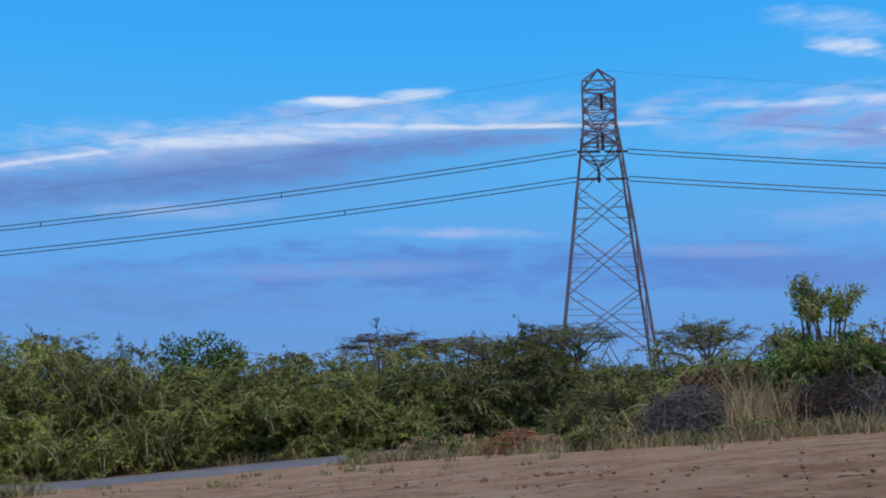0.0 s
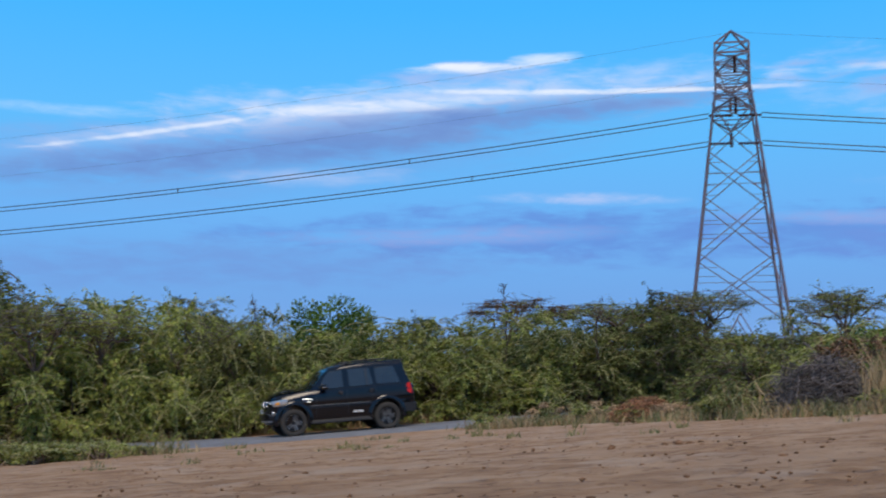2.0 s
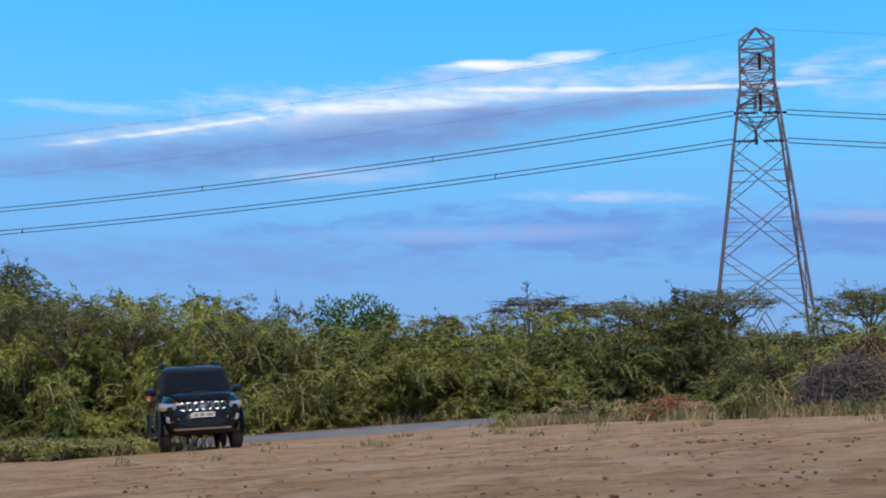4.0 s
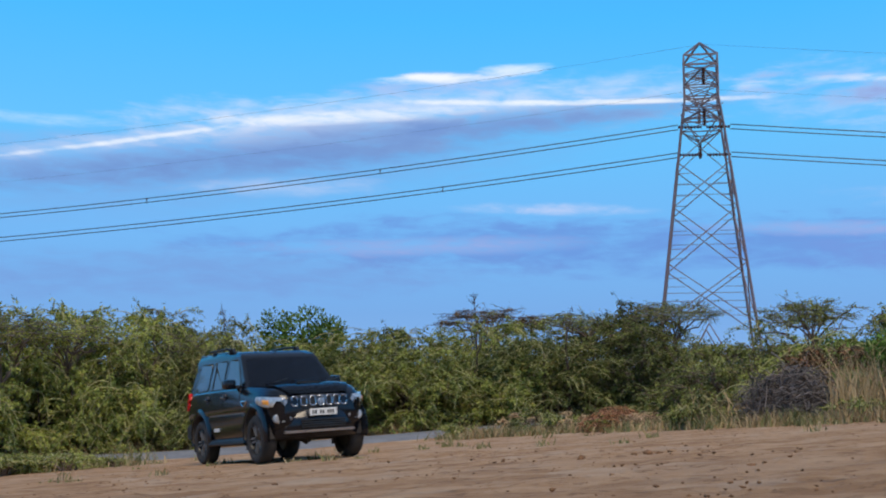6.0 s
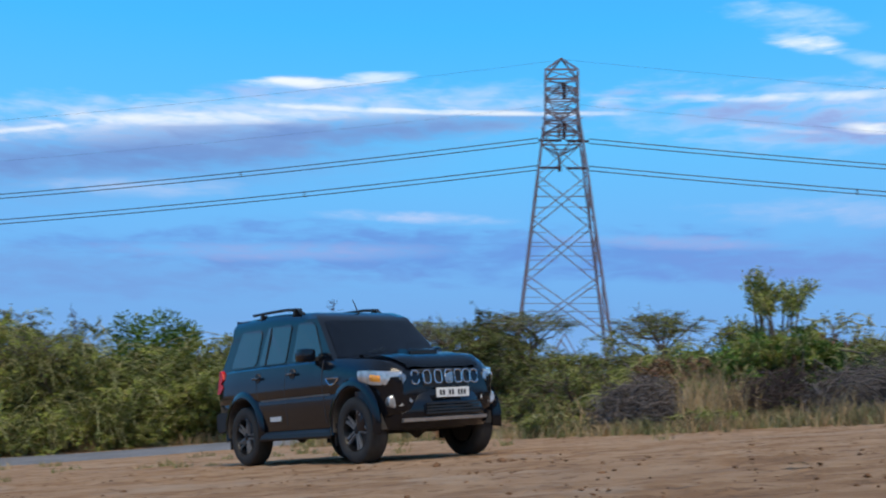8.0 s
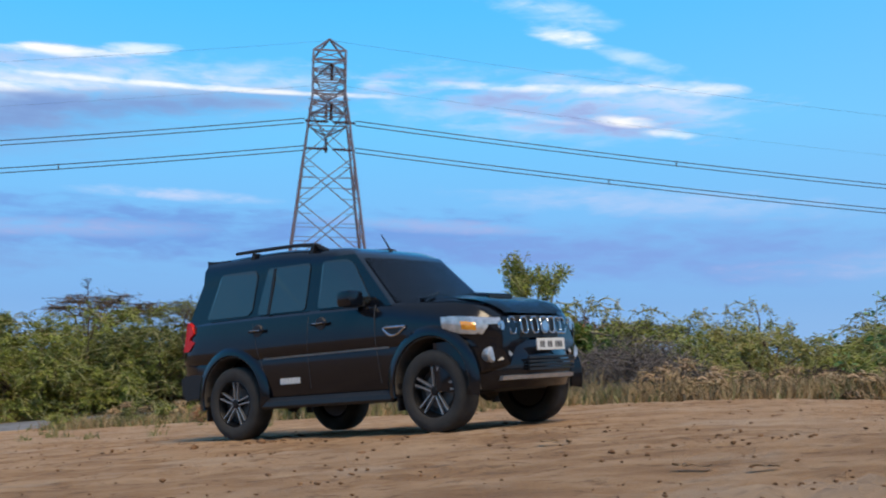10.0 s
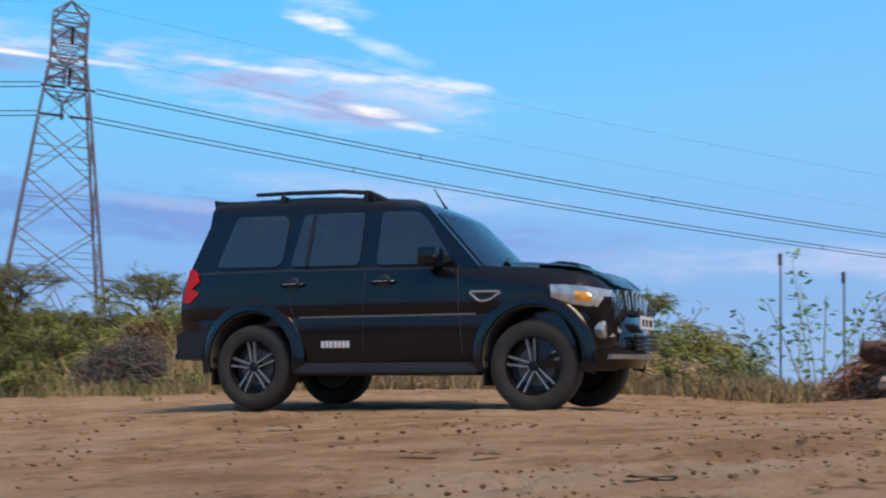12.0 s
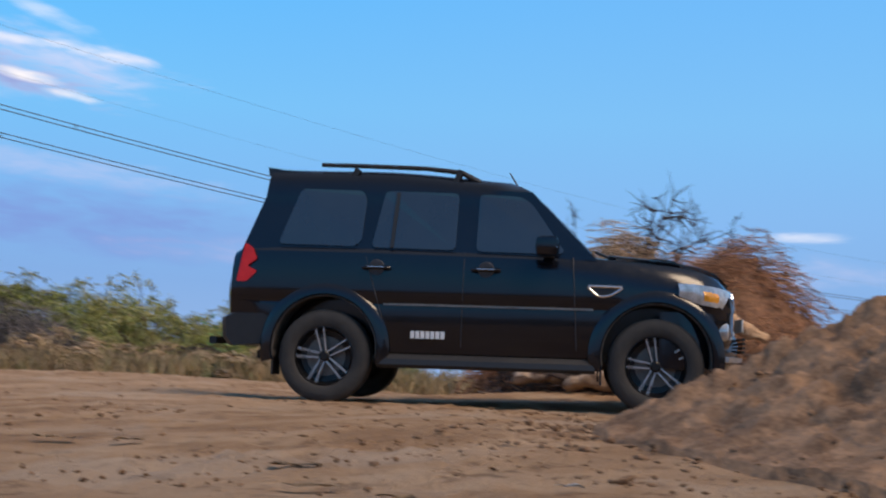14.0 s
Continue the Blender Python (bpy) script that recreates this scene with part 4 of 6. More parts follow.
RIM_DARK = material("dark_alloy", (0.02, 0.02, 0.021), 0.35, 0.6, scale=25)
LAMP = material("clear_lamp_lens", (0.60, 0.60, 0.60), 0.12, 0.4, (0.28, 0.28, 0.28), 18, coat=1.0)
AMBER = material("amber_lens", (0.75, 0.25, 0.02), 0.2, 0.0, (0.9, 0.42, 0.05), 30, coat=1.0)
RED_LENS = material("red_lamp_lens", (0.50, 0.010, 0.010), 0.18, 0.0, (0.68, 0.02, 0.015), 20, coat=0.15, spec=0.25)
PLATE_WHITE = material("white_plate", (0.72, 0.72, 0.70), 0.5, 0.0, scale=40, mottle=0.12)
INK = material("dark_plate_ink", (0.03, 0.03, 0.035), 0.6)
DISC = material("brake_disc_steel", (0.14, 0.135, 0.13), 0.45, 0.8, scale=30)

WHEEL_R, WHEELBASE, WHEEL_Y = 0.384, 2.68, 0.765
AXLE_OFFSET = 0.12   # the axles sit this far before the middle of the shell
AXLES = (-WHEELBASE / 2 + AXLE_OFFSET, WHEELBASE / 2 + AXLE_OFFSET)


def lerp_table(table, v):
    for (a, *p), (b, *q) in zip(table, table[1:]):
        if v <= b:
            f = (v - a) / (b - a)
            f = min(1, max(0, f))
            return [x + (y - x) * f for x, y in zip(p, q)]
    return list(table[-1][1:])


# x, underside, top edge, half width at the shoulder, at the belt line
BODY = [
    (-2.08, 0.60, 1.12, 0.74, 0.66), (-2.04, 0.54, 1.22, 0.82, 0.74), (-1.93, 0.47, 1.275, 0.868, 0.80), (-1.6, 0.40, 1.275, 0.885, 0.82),
    (-0.8, 0.36, 1.27, 0.89, 0.825), (0.4, 0.36, 1.25, 0.89, 0.825), (1.0, 0.36, 1.23, 0.888, 0.81), (1.3, 0.37, 1.205, 0.885, 0.79),
    (1.6, 0.40, 1.18, 0.88, 0.76), (1.82, 0.43, 1.145, 0.855, 0.72), (1.95, 0.46, 1.095, 0.80, 0.67), (2.04, 0.50, 1.015, 0.72, 0.60), (2.09, 0.54, 0.93, 0.62, 0.52)]


def body_section(x):
    zb, zt, wm, wt = lerp_table(BODY, x)
    half = [(0.0, zb), (wm - 0.16, zb), (wm - 0.045, zb + 0.05), (wm - 0.03, zb + 0.16), (wm - 0.008, 0.62 * zb + 0.38 * zt + 0.03), (wm - 0.018, 0.80),
            (wm, 0.835), (wm, 0.93), (wm - 0.02, zt - 0.16), (wt + 0.02, zt - 0.05), (wt - 0.02, zt - 0.012), (wt - 0.10, zt), (0.0, zt + 0.022)]
    return half


def half_width_glass(z):
    """Half width of the cabin at a height: the sides lean in."""
    if z < 1.745:
        return 0.815 - (z - 1.22) * 0.245
    return 0.6864 - (z - 1.745) * 1.7


def cabin_side(z):
    """Half width of the cabin's flat side, up to the gutter."""
    return half_width_glass(min(z, 1.69)) - max(0.0, z - 1.69) * 0.09


def front_glass(z, y=0.0):
    return 1.03 - (z - 1.22) * 0.99 - 0.10 * y * y


def rear_glass(z, y=0.0):
    return -2.0 + (z - 1.22) * 0.36 + 0.05 * y * y


def finish(bm):
    bmesh.ops.recalc_face_normals(bm, faces=bm.faces)


def ring_loft(bm, rings, close_ends=True):
    vs = [[bm.verts.new(p) for p in r] for r in rings]
    n = len(vs[0])
    for a, b in zip(vs, vs[1:]):
        for k in range(n):
            bm.faces.new((a[k], a[(k + 1) % n], b[(k + 1) % n], b[k]))
    if close_ends:
        bm.faces.new(vs[0][::-1])
        bm.faces.new(vs[-1])


def cut(ob, cutter_bm):
    """Take a shape out of an object's mesh."""
    bmesh.ops.recalc_face_normals(cutter_bm, faces=cutter_bm.faces)
    me = bpy.data.meshes.new("cutter")
    cutter_bm.to_mesh(me)
    cutter_bm.free()
    tool = new("cutter", me)
    mod = ob.modifiers.new("cut", "BOOLEAN")
    mod.operation, mod.solver, mod.object = "DIFFERENCE", "EXACT", tool
    bpy.context.view_layer.update()
    done = bpy.data.meshes.new_from_object(ob.evaluated_get(bpy.context.evaluated_depsgraph_get()))
    ob.modifiers.remove(mod)
    ob.data = done
    bpy.data.objects.remove(tool)


def shade(ob, angle=32):
    """Smooth shading with hard edges above an angle."""
    bm = bmesh.new()
    bm.from_mesh(ob.data)
    for f in bm.faces:
        f.smooth = True
    for e in bm.edges:
        e.smooth = not (len(e.link_faces) == 2 and e.calc_face_angle(0) > radians(angle))
    bm.to_mesh(ob.data)
    bm.free()
    return ob


def slab(bm, outline, place, thick):
    """A flat plate: outline in (u, v), place(u, v, lift) gives the point."""
    a = [bm.verts.new(place(u, v, 0.0)) for u, v in outline]
    b = [bm.verts.new(place(u, v, thick)) for u, v in outline]
    bm.faces.new(a[::-1])
    bm.faces.new(b)
    n = len(a)
    for k in range(n):
        bm.faces.new((a[k], a[(k + 1) % n], b[(k + 1) % n], b[k]))


def rounded(points, r=0.04, n=4):
    """Round the corners of an outline."""
    out = []
    m = len(points)
    for i in range(m):
        p, a, b = Vector(points[i]), Vector(points[i - 1]), Vector(points[(i + 1) % m])
        da, db = (a - p), (b - p)
        k = min(r, da.length * 0.45, db.length * 0.45)
        s, e = p + da.normalized() * k, p + db.normalized() * k
        for j in range(n + 1):
            f = j / n
            out.append(tuple((1 - f) ** 2 * s + 2 * f * (1 - f) * p + f * f * e))
    return out


def build_wheel(car, x, side):
    bm = bmesh.new()
    prof = [(0.05, -0.075), (0.205, -0.085), (0.232, -0.115), (0.238, 0.10), (0.225, 0.108), (0.21, 0.07), (0.20, 0.02), (0.06, 0.0)]
    def spin(profile, seg=40):
        rings = []
        for k in range(seg):
            a = k * math.tau / seg
            rings.append([bm.verts.new((r * math.cos(a), w, r * math.sin(a))) for r, w in profile])
        for k in range(seg):
            p, q = rings[k], rings[(k + 1) % seg]
            for i in range(len(profile) - 1):
                bm.faces.new((p[i], p[i + 1], q[i + 1], q[i]))
    spin([(r, w * side) for r, w in prof])
    finish(bm)
    wheel = part("wheel", bm, RIM_DARK, car, "dark alloy wheel with dusty tyre")
    wheel.location = (x, WHEEL_Y * side, WHEEL_R)
    shade(wheel, 40)
    bm = bmesh.new()
    spin([(r, w * side) for r, w in [(0.228, -0.10), (0.245, -0.118), (0.30, -0.126), (0.342, -0.117), (0.360, -0.096), (0.366, -0.05), (0.366, 0.05), (0.360, 0.096), (0.342, 0.117), (0.30, 0.126), (0.25, 0.120), (0.232, 0.106)]], 48)
    finish(bm)
    shade(part("tyre", bm, RUBBER, wheel, "dusty black tyre"), 50)
    bm = bmesh.new()
    spin([(0.05, 0.0), (0.155, 0.0), (0.155, 0.015 * side), (0.05, 0.015 * side)], 32)
    finish(bm)
    part("brake_disc", bm, DISC, wheel, "grey steel brake disc")
    for k in range(5):
        bm = bmesh.new()
        a = k * math.tau / 5 + 0.3
        c, s = math.cos(a), math.sin(a)
        for off in (-1, 1):
            q = []
            for r, w, lift in ((0.03, 0.026, 0.085), (0.13, 0.038, 0.092), (0.226, 0.05, 0.098)):
                for e in (-0.0055, 0.0055):
                    t = off * w * 0.66 + e
                    q.append((r * c - t * s, (lift) * side, r * s + t * c))
            low = [(p[0] * 0.99, p[1] - 0.035 * side, p[2] * 0.99) for p in q]
            v = [bm.verts.new(p) for p in q]
            u = [bm.verts.new(p) for p in low]
            for i in (0, 2):
                bm.faces.new((v[i], v[i + 1], v[i + 3], v[i + 2]))
                bm.faces.new((v[i], v[i + 2], u[i + 2], u[i]))
                bm.faces.new((v[i + 1], u[i + 1], u[i + 3], v[i + 3]))
        finish(bm)
        part("spoke", bm, SATIN, wheel, "machined silver double spoke")
    bm = bmesh.new()
    spin([(0.0, 0.10 * side), (0.03, 0.10 * side), (0.042, 0.09 * side), (0.046, 0.05 * side)], 20)
    finish(bm)
    part("hub_cap", bm, RIM_DARK, wheel)
    k = WHEEL_R / 0.366
    for ob in (wheel, *wheel.children):
        for v in ob.data.vertices:
            v.co.x, v.co.z = v.co.x * k, v.co.z * k
    return wheel


def build_car():
    car = thing("suv", "dusty black five-door off-road car driving over earth", "car")

    # lower shell
    bm = bmesh.new()
    xs = sorted({b[0] for b in BODY} | {-1.78, -1.34, -0.9, -0.4, 0.0, 0.8, 1.15, 1.45, 1.72})
    rings = []
    for x in xs:
        h = body_section(x)
        ring = [(x, y, z) for y, z in h] + [(x, -y, z) for y, z in h[-2:0:-1]]
        rings.append(ring)
    ring_loft(bm, rings)
    finish(bm)
    body = part("body", bm, PAINT, car, "glossy black painted body shell")
    for wx in AXLES:
        for s in (-1, 1):
            tool = bmesh.new()
            seg = 40
            rr = 0.45
            ring1 = [(wx + rr * math.cos(k * math.tau / seg), s * 0.58, WHEEL_R + 0.045 + rr * math.sin(k * math.tau / seg)) for k in range(seg)]
            ring2 = [(p[0], s * 1.2, p[2]) for p in ring1]
            ring_loft(tool, [ring1, ring2])
            cut(body, tool)
    shade(body, 30)

    # cabin
    bm = bmesh.new()
    rings = []
    for z in (1.20, 1.30, 1.40, 1.50, 1.60, 1.69, 1.74, 1.775, 1.795, 1.805):
        hw = half_width_glass(z)
        ring = []
        n = 9
        for i in range(n):
            y = -hw + 2 * hw * i / (n - 1)
            ring.append((front_glass(min(z, 1.73), y) - (max(0, z - 1.73) * 3.0), y, z))
        for i in range(1, 12):
            f = i / 12
            ring.append((front_glass(min(z, 1.73), hw) * (1 - f) - max(0, z - 1.73) * 3.0 * (1 - f) + rear_glass(z, hw) * f, hw, z))
        for i in range(n):
            y = hw - 2 * hw * i / (n - 1)
            ring.append((rear_glass(z, y), y, z))
        for i in range(1, 12):
            f = 1 - i / 12
            ring.append((front_glass(min(z, 1.73), hw) * (1 - f) - max(0, z - 1.73) * 3.0 * (1 - f) + rear_glass(z, hw) * f, -hw, z))
        rings.append(ring)
    # slight rise of the roof towards the rear
    rings = [[(x, y, z + (0.03 + 0.10 * ease((0.7 - x) / 1.6)) * ease((z - 1.69) / 0.08)) for x, y, z in r] for r in rings]
    ring_loft(bm, rings)
    finish(bm)
    shade(part("cabin", bm, PAINT, car, "black roof and window pillars"), 35)

    # side panes, on both sides
    panes = [("rear_quarter_window", [(-1.66, 1.285), (-1.02, 1.275), (-0.955, 1.32), (-0.935, 1.68), (-0.97, 1.755), (-1.50, 1.765)]),
             ("rear_door_window", [(-0.87, 1.27), (-0.17, 1.26), (-0.16, 1.745), (-0.78, 1.755)]),
             ("front_door_window", [(0.0, 1.255), (0.68, 1.245), (0.72, 1.27), (0.45, 1.66), (0.36, 1.725), (0.01, 1.74)])]
    for s in (-1, 1):
        for name, outline in panes:
            bm = bmesh.new()
            slab(bm, rounded(outline, 0.05), lambda u, v, l: (u, s * (cabin_side(v) + 0.002 + l), v), 0.008)
            finish(bm)
            part(name, bm, TINTED, car, "dark tinted side window")
        bm = bmesh.new()
        slab(bm, [(-0.715, 1.272), (-0.685, 1.272), (-0.655, 1.745), (-0.685, 1.745)], lambda u, v, l: (u, s * (cabin_side(v) + 0.008 + l), v), 0.01)
        finish(bm)
        part("window_bar", bm, TRIM, car)

    # windscreen and rear window
    def glass_grid(surface, z0, z1, wf, lift):
        bm = bmesh.new()
        nu, nv = 11, 7
        g = [[bm.verts.new((surface(z0 + (z1 - z0) * j / (nv - 1), wf(z0 + (z1 - z0) * j / (nv - 1)) * (2 * i / (nu - 1) - 1)) + lift,
                            wf(z0 + (z1 - z0) * j / (nv - 1)) * (2 * i / (nu - 1) - 1), z0 + (z1 - z0) * j / (nv - 1))) for i in range(nu)] for j in range(nv)]
        for j in range(nv - 1):
            for i in range(nu - 1):
                bm.faces.new((g[j][i], g[j][i + 1], g[j + 1][i + 1], g[j + 1][i]))
        bmesh.ops.solidify(bm, geom=bm.faces[:], thickness=0.006)
        finish(bm)
        return bm
    shade(part("windscreen", glass_grid(front_glass, 1.235, 1.725, lambda z: half_width_glass(z) - 0.075, 0.012), SCREEN, car, "dark raked windscreen"))
    shade(part("rear_window", glass_grid(rear_glass, 1.32, 1.70, lambda z: half_width_glass(z) - 0.09, -0.012), TINTED, car, "dark rear window"))

    # bonnet with scoop
    bm = bmesh.new()
    rows = []
    for x in (1.08, 1.3, 1.6, 1.8, 1.93, 2.03, 2.07):
        zb, zt, wm, wt = lerp_table(BODY, x)
        zt, wt = max(zt, 0.985), max(wt, 0.60)
        row = []
        for i in range(11):
            y = (wt - 0.09) * (2 * i / 10 - 1)
            rib = 0.018 * math.exp(-((abs(y) - 0.42) / 0.07) ** 2)
            row.append(bm.verts.new((x, y, zt + 0.028 + 0.018 * (1 - (y / 0.8) ** 2) + rib)))
        rows.append(row)
    for a, b in zip(rows, rows[1:]):
        for i in range(10):
            bm.faces.new((a[i], a[i + 1], b[i + 1], b[i]))
    bmesh.ops.solidify(bm, geom=bm.faces[:], thickness=0.022)
    finish(bm)
    bonnet = part("bonnet", bm, PAINT, car, "black bonnet with raised ribs")
    shade(bonnet, 40)
    bm = bmesh.new()
    ring_loft(bm, [[(1.30, -0.20, 1.235), (1.30, 0.20, 1.235), (1.30, 0.17, 1.26), (1.30, -0.17, 1.26)],
                   [(1.50, -0.24, 1.19), (1.50, 0.24, 1.19), (1.50, 0.20, 1.285), (1.50, -0.20, 1.285)],
                   [(1.68, -0.25, 1.15), (1.68, 0.25, 1.15), (1.66, 0.21, 1.262), (1.66, -0.21, 1.262)]])
    finish(bm)
    scoop = part("bonnet_scoop", bm, PAINT, bonnet)
    shade(scoop, 40)
    bm = bmesh.new()
    add_box(bm, (1.672, -0.19, 1.195), (1.684, 0.19, 1.245))
    part("scoop_mouth", bm, TRIM, bonnet)
    for y in (-0.50, 0.50):
        bm = bmesh.new()
        add_bar(bm, (1.10, y, 1.245), (0.98, y + 0.42, 1.335), 0.018)
        add_bar(bm, (1.14, y - 0.02, 1.232), (1.09, y, 1.25), 0.03)
        part("wiper", bm, TRIM, car)

    # front: bumper, grille, lamps
    bm = bmesh.new()
    rings = []
    for y in (-0.86, -0.80, -0.66, -0.4, 0.0, 0.4, 0.66, 0.80, 0.86):
        k = 2.20 - 0.42 * (abs(y) / 0.86) ** 2.6
        rings.append([(k - 0.30, y, 0.36), (k - 0.06, y, 0.34), (k, y, 0.44), (k + 0.012, y, 0.56), (k - 0.03, y, 0.67), (k - 0.09, y, 0.80), (k - 0.30, y, 0.80)])
    ring_loft(bm, rings)
    finish(bm)
    bumper = part("front_bumper", bm, PAINT, car, "black front bumper")
    shade(bumper, 45)
    bm = bmesh.new()
    rings = []
    for y in (-0.60, -0.45, -0.2, 0.0, 0.2, 0.45, 0.60):
        k = 2.215 - 0.42 * (abs(y) / 0.86) ** 2.6
        rings.append([(k - 0.05, y, 0.415), (k + 0.006, y, 0.42), (k + 0.016, y, 0.455), (k - 0.04, y, 0.46)])
    ring_loft(bm, rings)
    finish(bm)
    part("skid_strip", bm, SATIN, bumper, "satin silver skid strip")
    for i in range(4):
        bm = bmesh.new()
        z = 0.505 + i * 0.035
        add_bar(bm, (2.205, -0.38, z), (2.205, 0.38, z), 0.022)
        part("intake_slat", bm, TRIM, bumper)
    bm = bmesh.new()
    rings = []
    for y in (-0.56, -0.3, 0.0, 0.3, 0.56):
        k = 2.135 - 0.12 * (y / 0.56) ** 2
        rings.append([(k - 0.08, y, 0.80), (k, y, 0.80), (k - 0.015, y, 1.005), (k - 0.09, y, 1.015)])
    ring_loft(bm, rings)
    finish(bm)
    grille = part("grille", bm, TRIM, car, "dark grille with chrome slot rings")
    for i in range(7):
        y = (i - 3) * 0.142
        k = 2.138 - 0.12 * (y / 0.56) ** 2
        bm = bmesh.new()
        pts = []
        for j in range(20):
            a = j * math.tau / 20
            cx, cz = math.copysign(abs(math.cos(a)) ** 0.6, math.cos(a)), math.copysign(abs(math.sin(a)) ** 0.6, math.sin(a))
            pts.append(Vector((k + 0.012 - (cz * 0.085 + 0.09) * 0.1 + 0.008, y + cx * 0.05, 0.915 + cz * 0.076)))
        add_tube(bm, pts + pts[:1], 0.009, 6, cap=False)
        finish(bm)
        part("slot_ring", bm, CHROME, grille, "chrome slot ring")
    bm = bmesh.new()
    add_tube(bm, [(2.15, 0, 0.905), (2.165, 0, 0.905)], 0.05, 20)
    part("badge", bm, CHROME, grille, "round chrome badge")

    for s in (-1, 1):
        # headlamp wraps round the corner
        path = [(0.0, 2.085, 0.50, 0.845, 0.985), (0.25, 2.05, 0.64, 0.84, 0.99), (0.45, 1.985, 0.755, 0.842, 1.0), (0.62, 1.90, 0.822, 0.85, 1.012), (0.8, 1.78, 0.868, 0.868, 1.025), (1.0, 1.63, 0.890, 0.925, 1.03)]

        def lens(f0, f1, lift, squeeze, n=7):
            bm = bmesh.new()
            rings = []
            for i in range(n):
                f = f0 + (f1 - f0) * i / (n - 1)
                x, y, lo, hi = lerp_table(path, f)
                x2, y2, _, _ = lerp_table(path, min(1.0, f + 0.02))
                x1, y1, _, _ = lerp_table(path, max(0.0, f - 0.02))
                t = Vector((x2 - x1, y2 - y1)).normalized()
                nx, ny = t.y, -t.x
                lo, hi = lo + squeeze, hi - squeeze
                m = (lo + hi) / 2
                rings.append([(x + nx * lift, s * (y + ny * lift), lo), (x + nx * (lift + 0.014), s * (y + ny * (lift + 0.014)), m), (x + nx * lift - 0.012, s * (y + ny * lift), hi),
                              (x - nx * 0.07, s * (y - ny * 0.07), hi), (x - nx * 0.07, s * (y - ny * 0.07), lo)])
            ring_loft(bm, rings)
            finish(bm)
            return bm
        lamp = part("headlamp", lens(0.16, 1.0, 0.012, 0.0, 12), LAMP, car, "clear wrap-around headlamp")
        shade(lamp, 40)
        shade(part("indicator", lens(0.55, 0.74, 0.018, 0.035), AMBER, lamp, "amber indicator lens"), 40)
        bm = bmesh.new()
        add_tube(bm, [(2.06, s * 0.60, 0.915), (2.085, s * 0.60, 0.915)], [0.05, 0.045], 18)
        part("projector", bm, CHROME, lamp, "round chrome projector")
        # fog lamp in a dull silver surround
        bm = bmesh.new()
        slab(bm, rounded([(0.55, 0.78), (0.845, 0.80), (0.84, 0.73), (0.74, 0.60), (0.60, 0.60), (0.66, 0.72)], 0.03),
             lambda u, v, l: (2.19 - 0.42 * (u / 0.86) ** 2.6 - 0.0 - (v - 0.67) * 0.5 + l, s * u, v), 0.04)
        finish(bm)
        fog = part("fog_lamp_surround", bm, GUNMETAL, bumper, "dull silver fog lamp surround")
        bm = bmesh.new()
        add_tube(bm, [(1.88, s * 0.69, 0.66), (2.025, s * 0.69, 0.66), (2.04, s * 0.69, 0.66)], [0.08, 0.08, 0.062], 20)
        part("fog_lamp", bm, LAMP, bumper, "round clear fog lamp")
        bm = bmesh.new()
        add_bar(bm, (1.985, s * 0.60, 0.80), (2.105, s * 0.50, 0.64), 0.02, 0.03)
        part("bumper_bracket", bm, SATIN, bumper, "slanted satin silver bracket")
        # mirror
        bm = bmesh.new()
        add_box(bm, (0.49, s * 0.96 - 0.11, 1.215), (0.68, s * 0.96 + 0.10, 1.375), 0.05)
        finish(bm)
        mirror = part("door_mirror", bm, PAINT, car, "black door mirror with chrome strip")
        shade(mirror, 50)
        bm = bmesh.new()
        add_box(bm, (0.52, s * 1.055 - 0.006, 1.277), (0.665, s * 1.055 + 0.012, 1.297), 0.004)
        part("mirror_strip", bm, CHROME, mirror, "chrome strip")
        bm = bmesh.new()
        add_bar(bm, (0.60, s * 0.79, 1.255), (0.59, s * 0.90, 1.235), 0.09, 0.05)
        part("mirror_stalk", bm, TRIM, mirror)
        # tail lamp
        bm = bmesh.new()
        slab(bm, rounded([(-1.985, 0.96), (-1.90, 0.96), (-1.81, 1.05), (-1.90, 1.09), (-1.82, 1.15), (-1.87, 1.25), (-1.925, 1.285)], 0.02),
             lambda u, v, l: (u, s * (0.80 - max(0, -2.03 - u) * 0.9 + 0.06 * (1.25 - v) * 1.2 + l), v), 0.055)
        finish(bm)
        part("tail_lamp", bm, RED_LENS, car, "tall red tail lamp")
        # chrome-edged fender vent
        bm = bmesh.new()
        tri = rounded([(0.90, 0.99), (1.20, 0.985), (1.09, 0.915), (1.00, 0.905)], 0.03, 3)
        add_tube(bm, [(u, s * (0.892 - 0.0), v) for u, v in tri + tri[:1]], 0.011, 6, cap=False)
        finish(bm)
        vent = part("fender_vent", bm, CHROME, car, "chrome-edged fender vent")
        bm = bmesh.new()
        slab(bm, tri, lambda u, v, l: (u, s * (0.876 + l), v), 0.014)
        finish(bm)
        part("vent_mesh", bm, TRIM, vent)
        # doors: shut lines, handles, side strip
        for x0, x1, z0, z1, name in ((-0.10, -0.09, 0.47, 1.24, "door_gap"), (0.83, 0.79, 0.47, 1.22, "door_gap"), (-0.80, -0.92, 0.86, 1.24, "door_gap"), (-0.70, -0.80, 0.5, 0.86, "door_gap")):
            def p(f):
                z = z0 + (z1 - z0) * f
                h = body_section(0.0)
                w = 0.0
                for (ya, za), (yb, zb) in zip(h[2:], h[3:]):
                    if za <= z <= zb:
                        w = ya + (yb - ya) * (0 if zb == za else (z - za) / (zb - za))
                        break
                return (x0 + (x1 - x0) * f, s * (w - 0.002), z)
            bm = bmesh.new()
            add_tube(bm, [p(k / 12) for k in range(13)], 0.0055, 6)
            part(name, bm, INK, car)
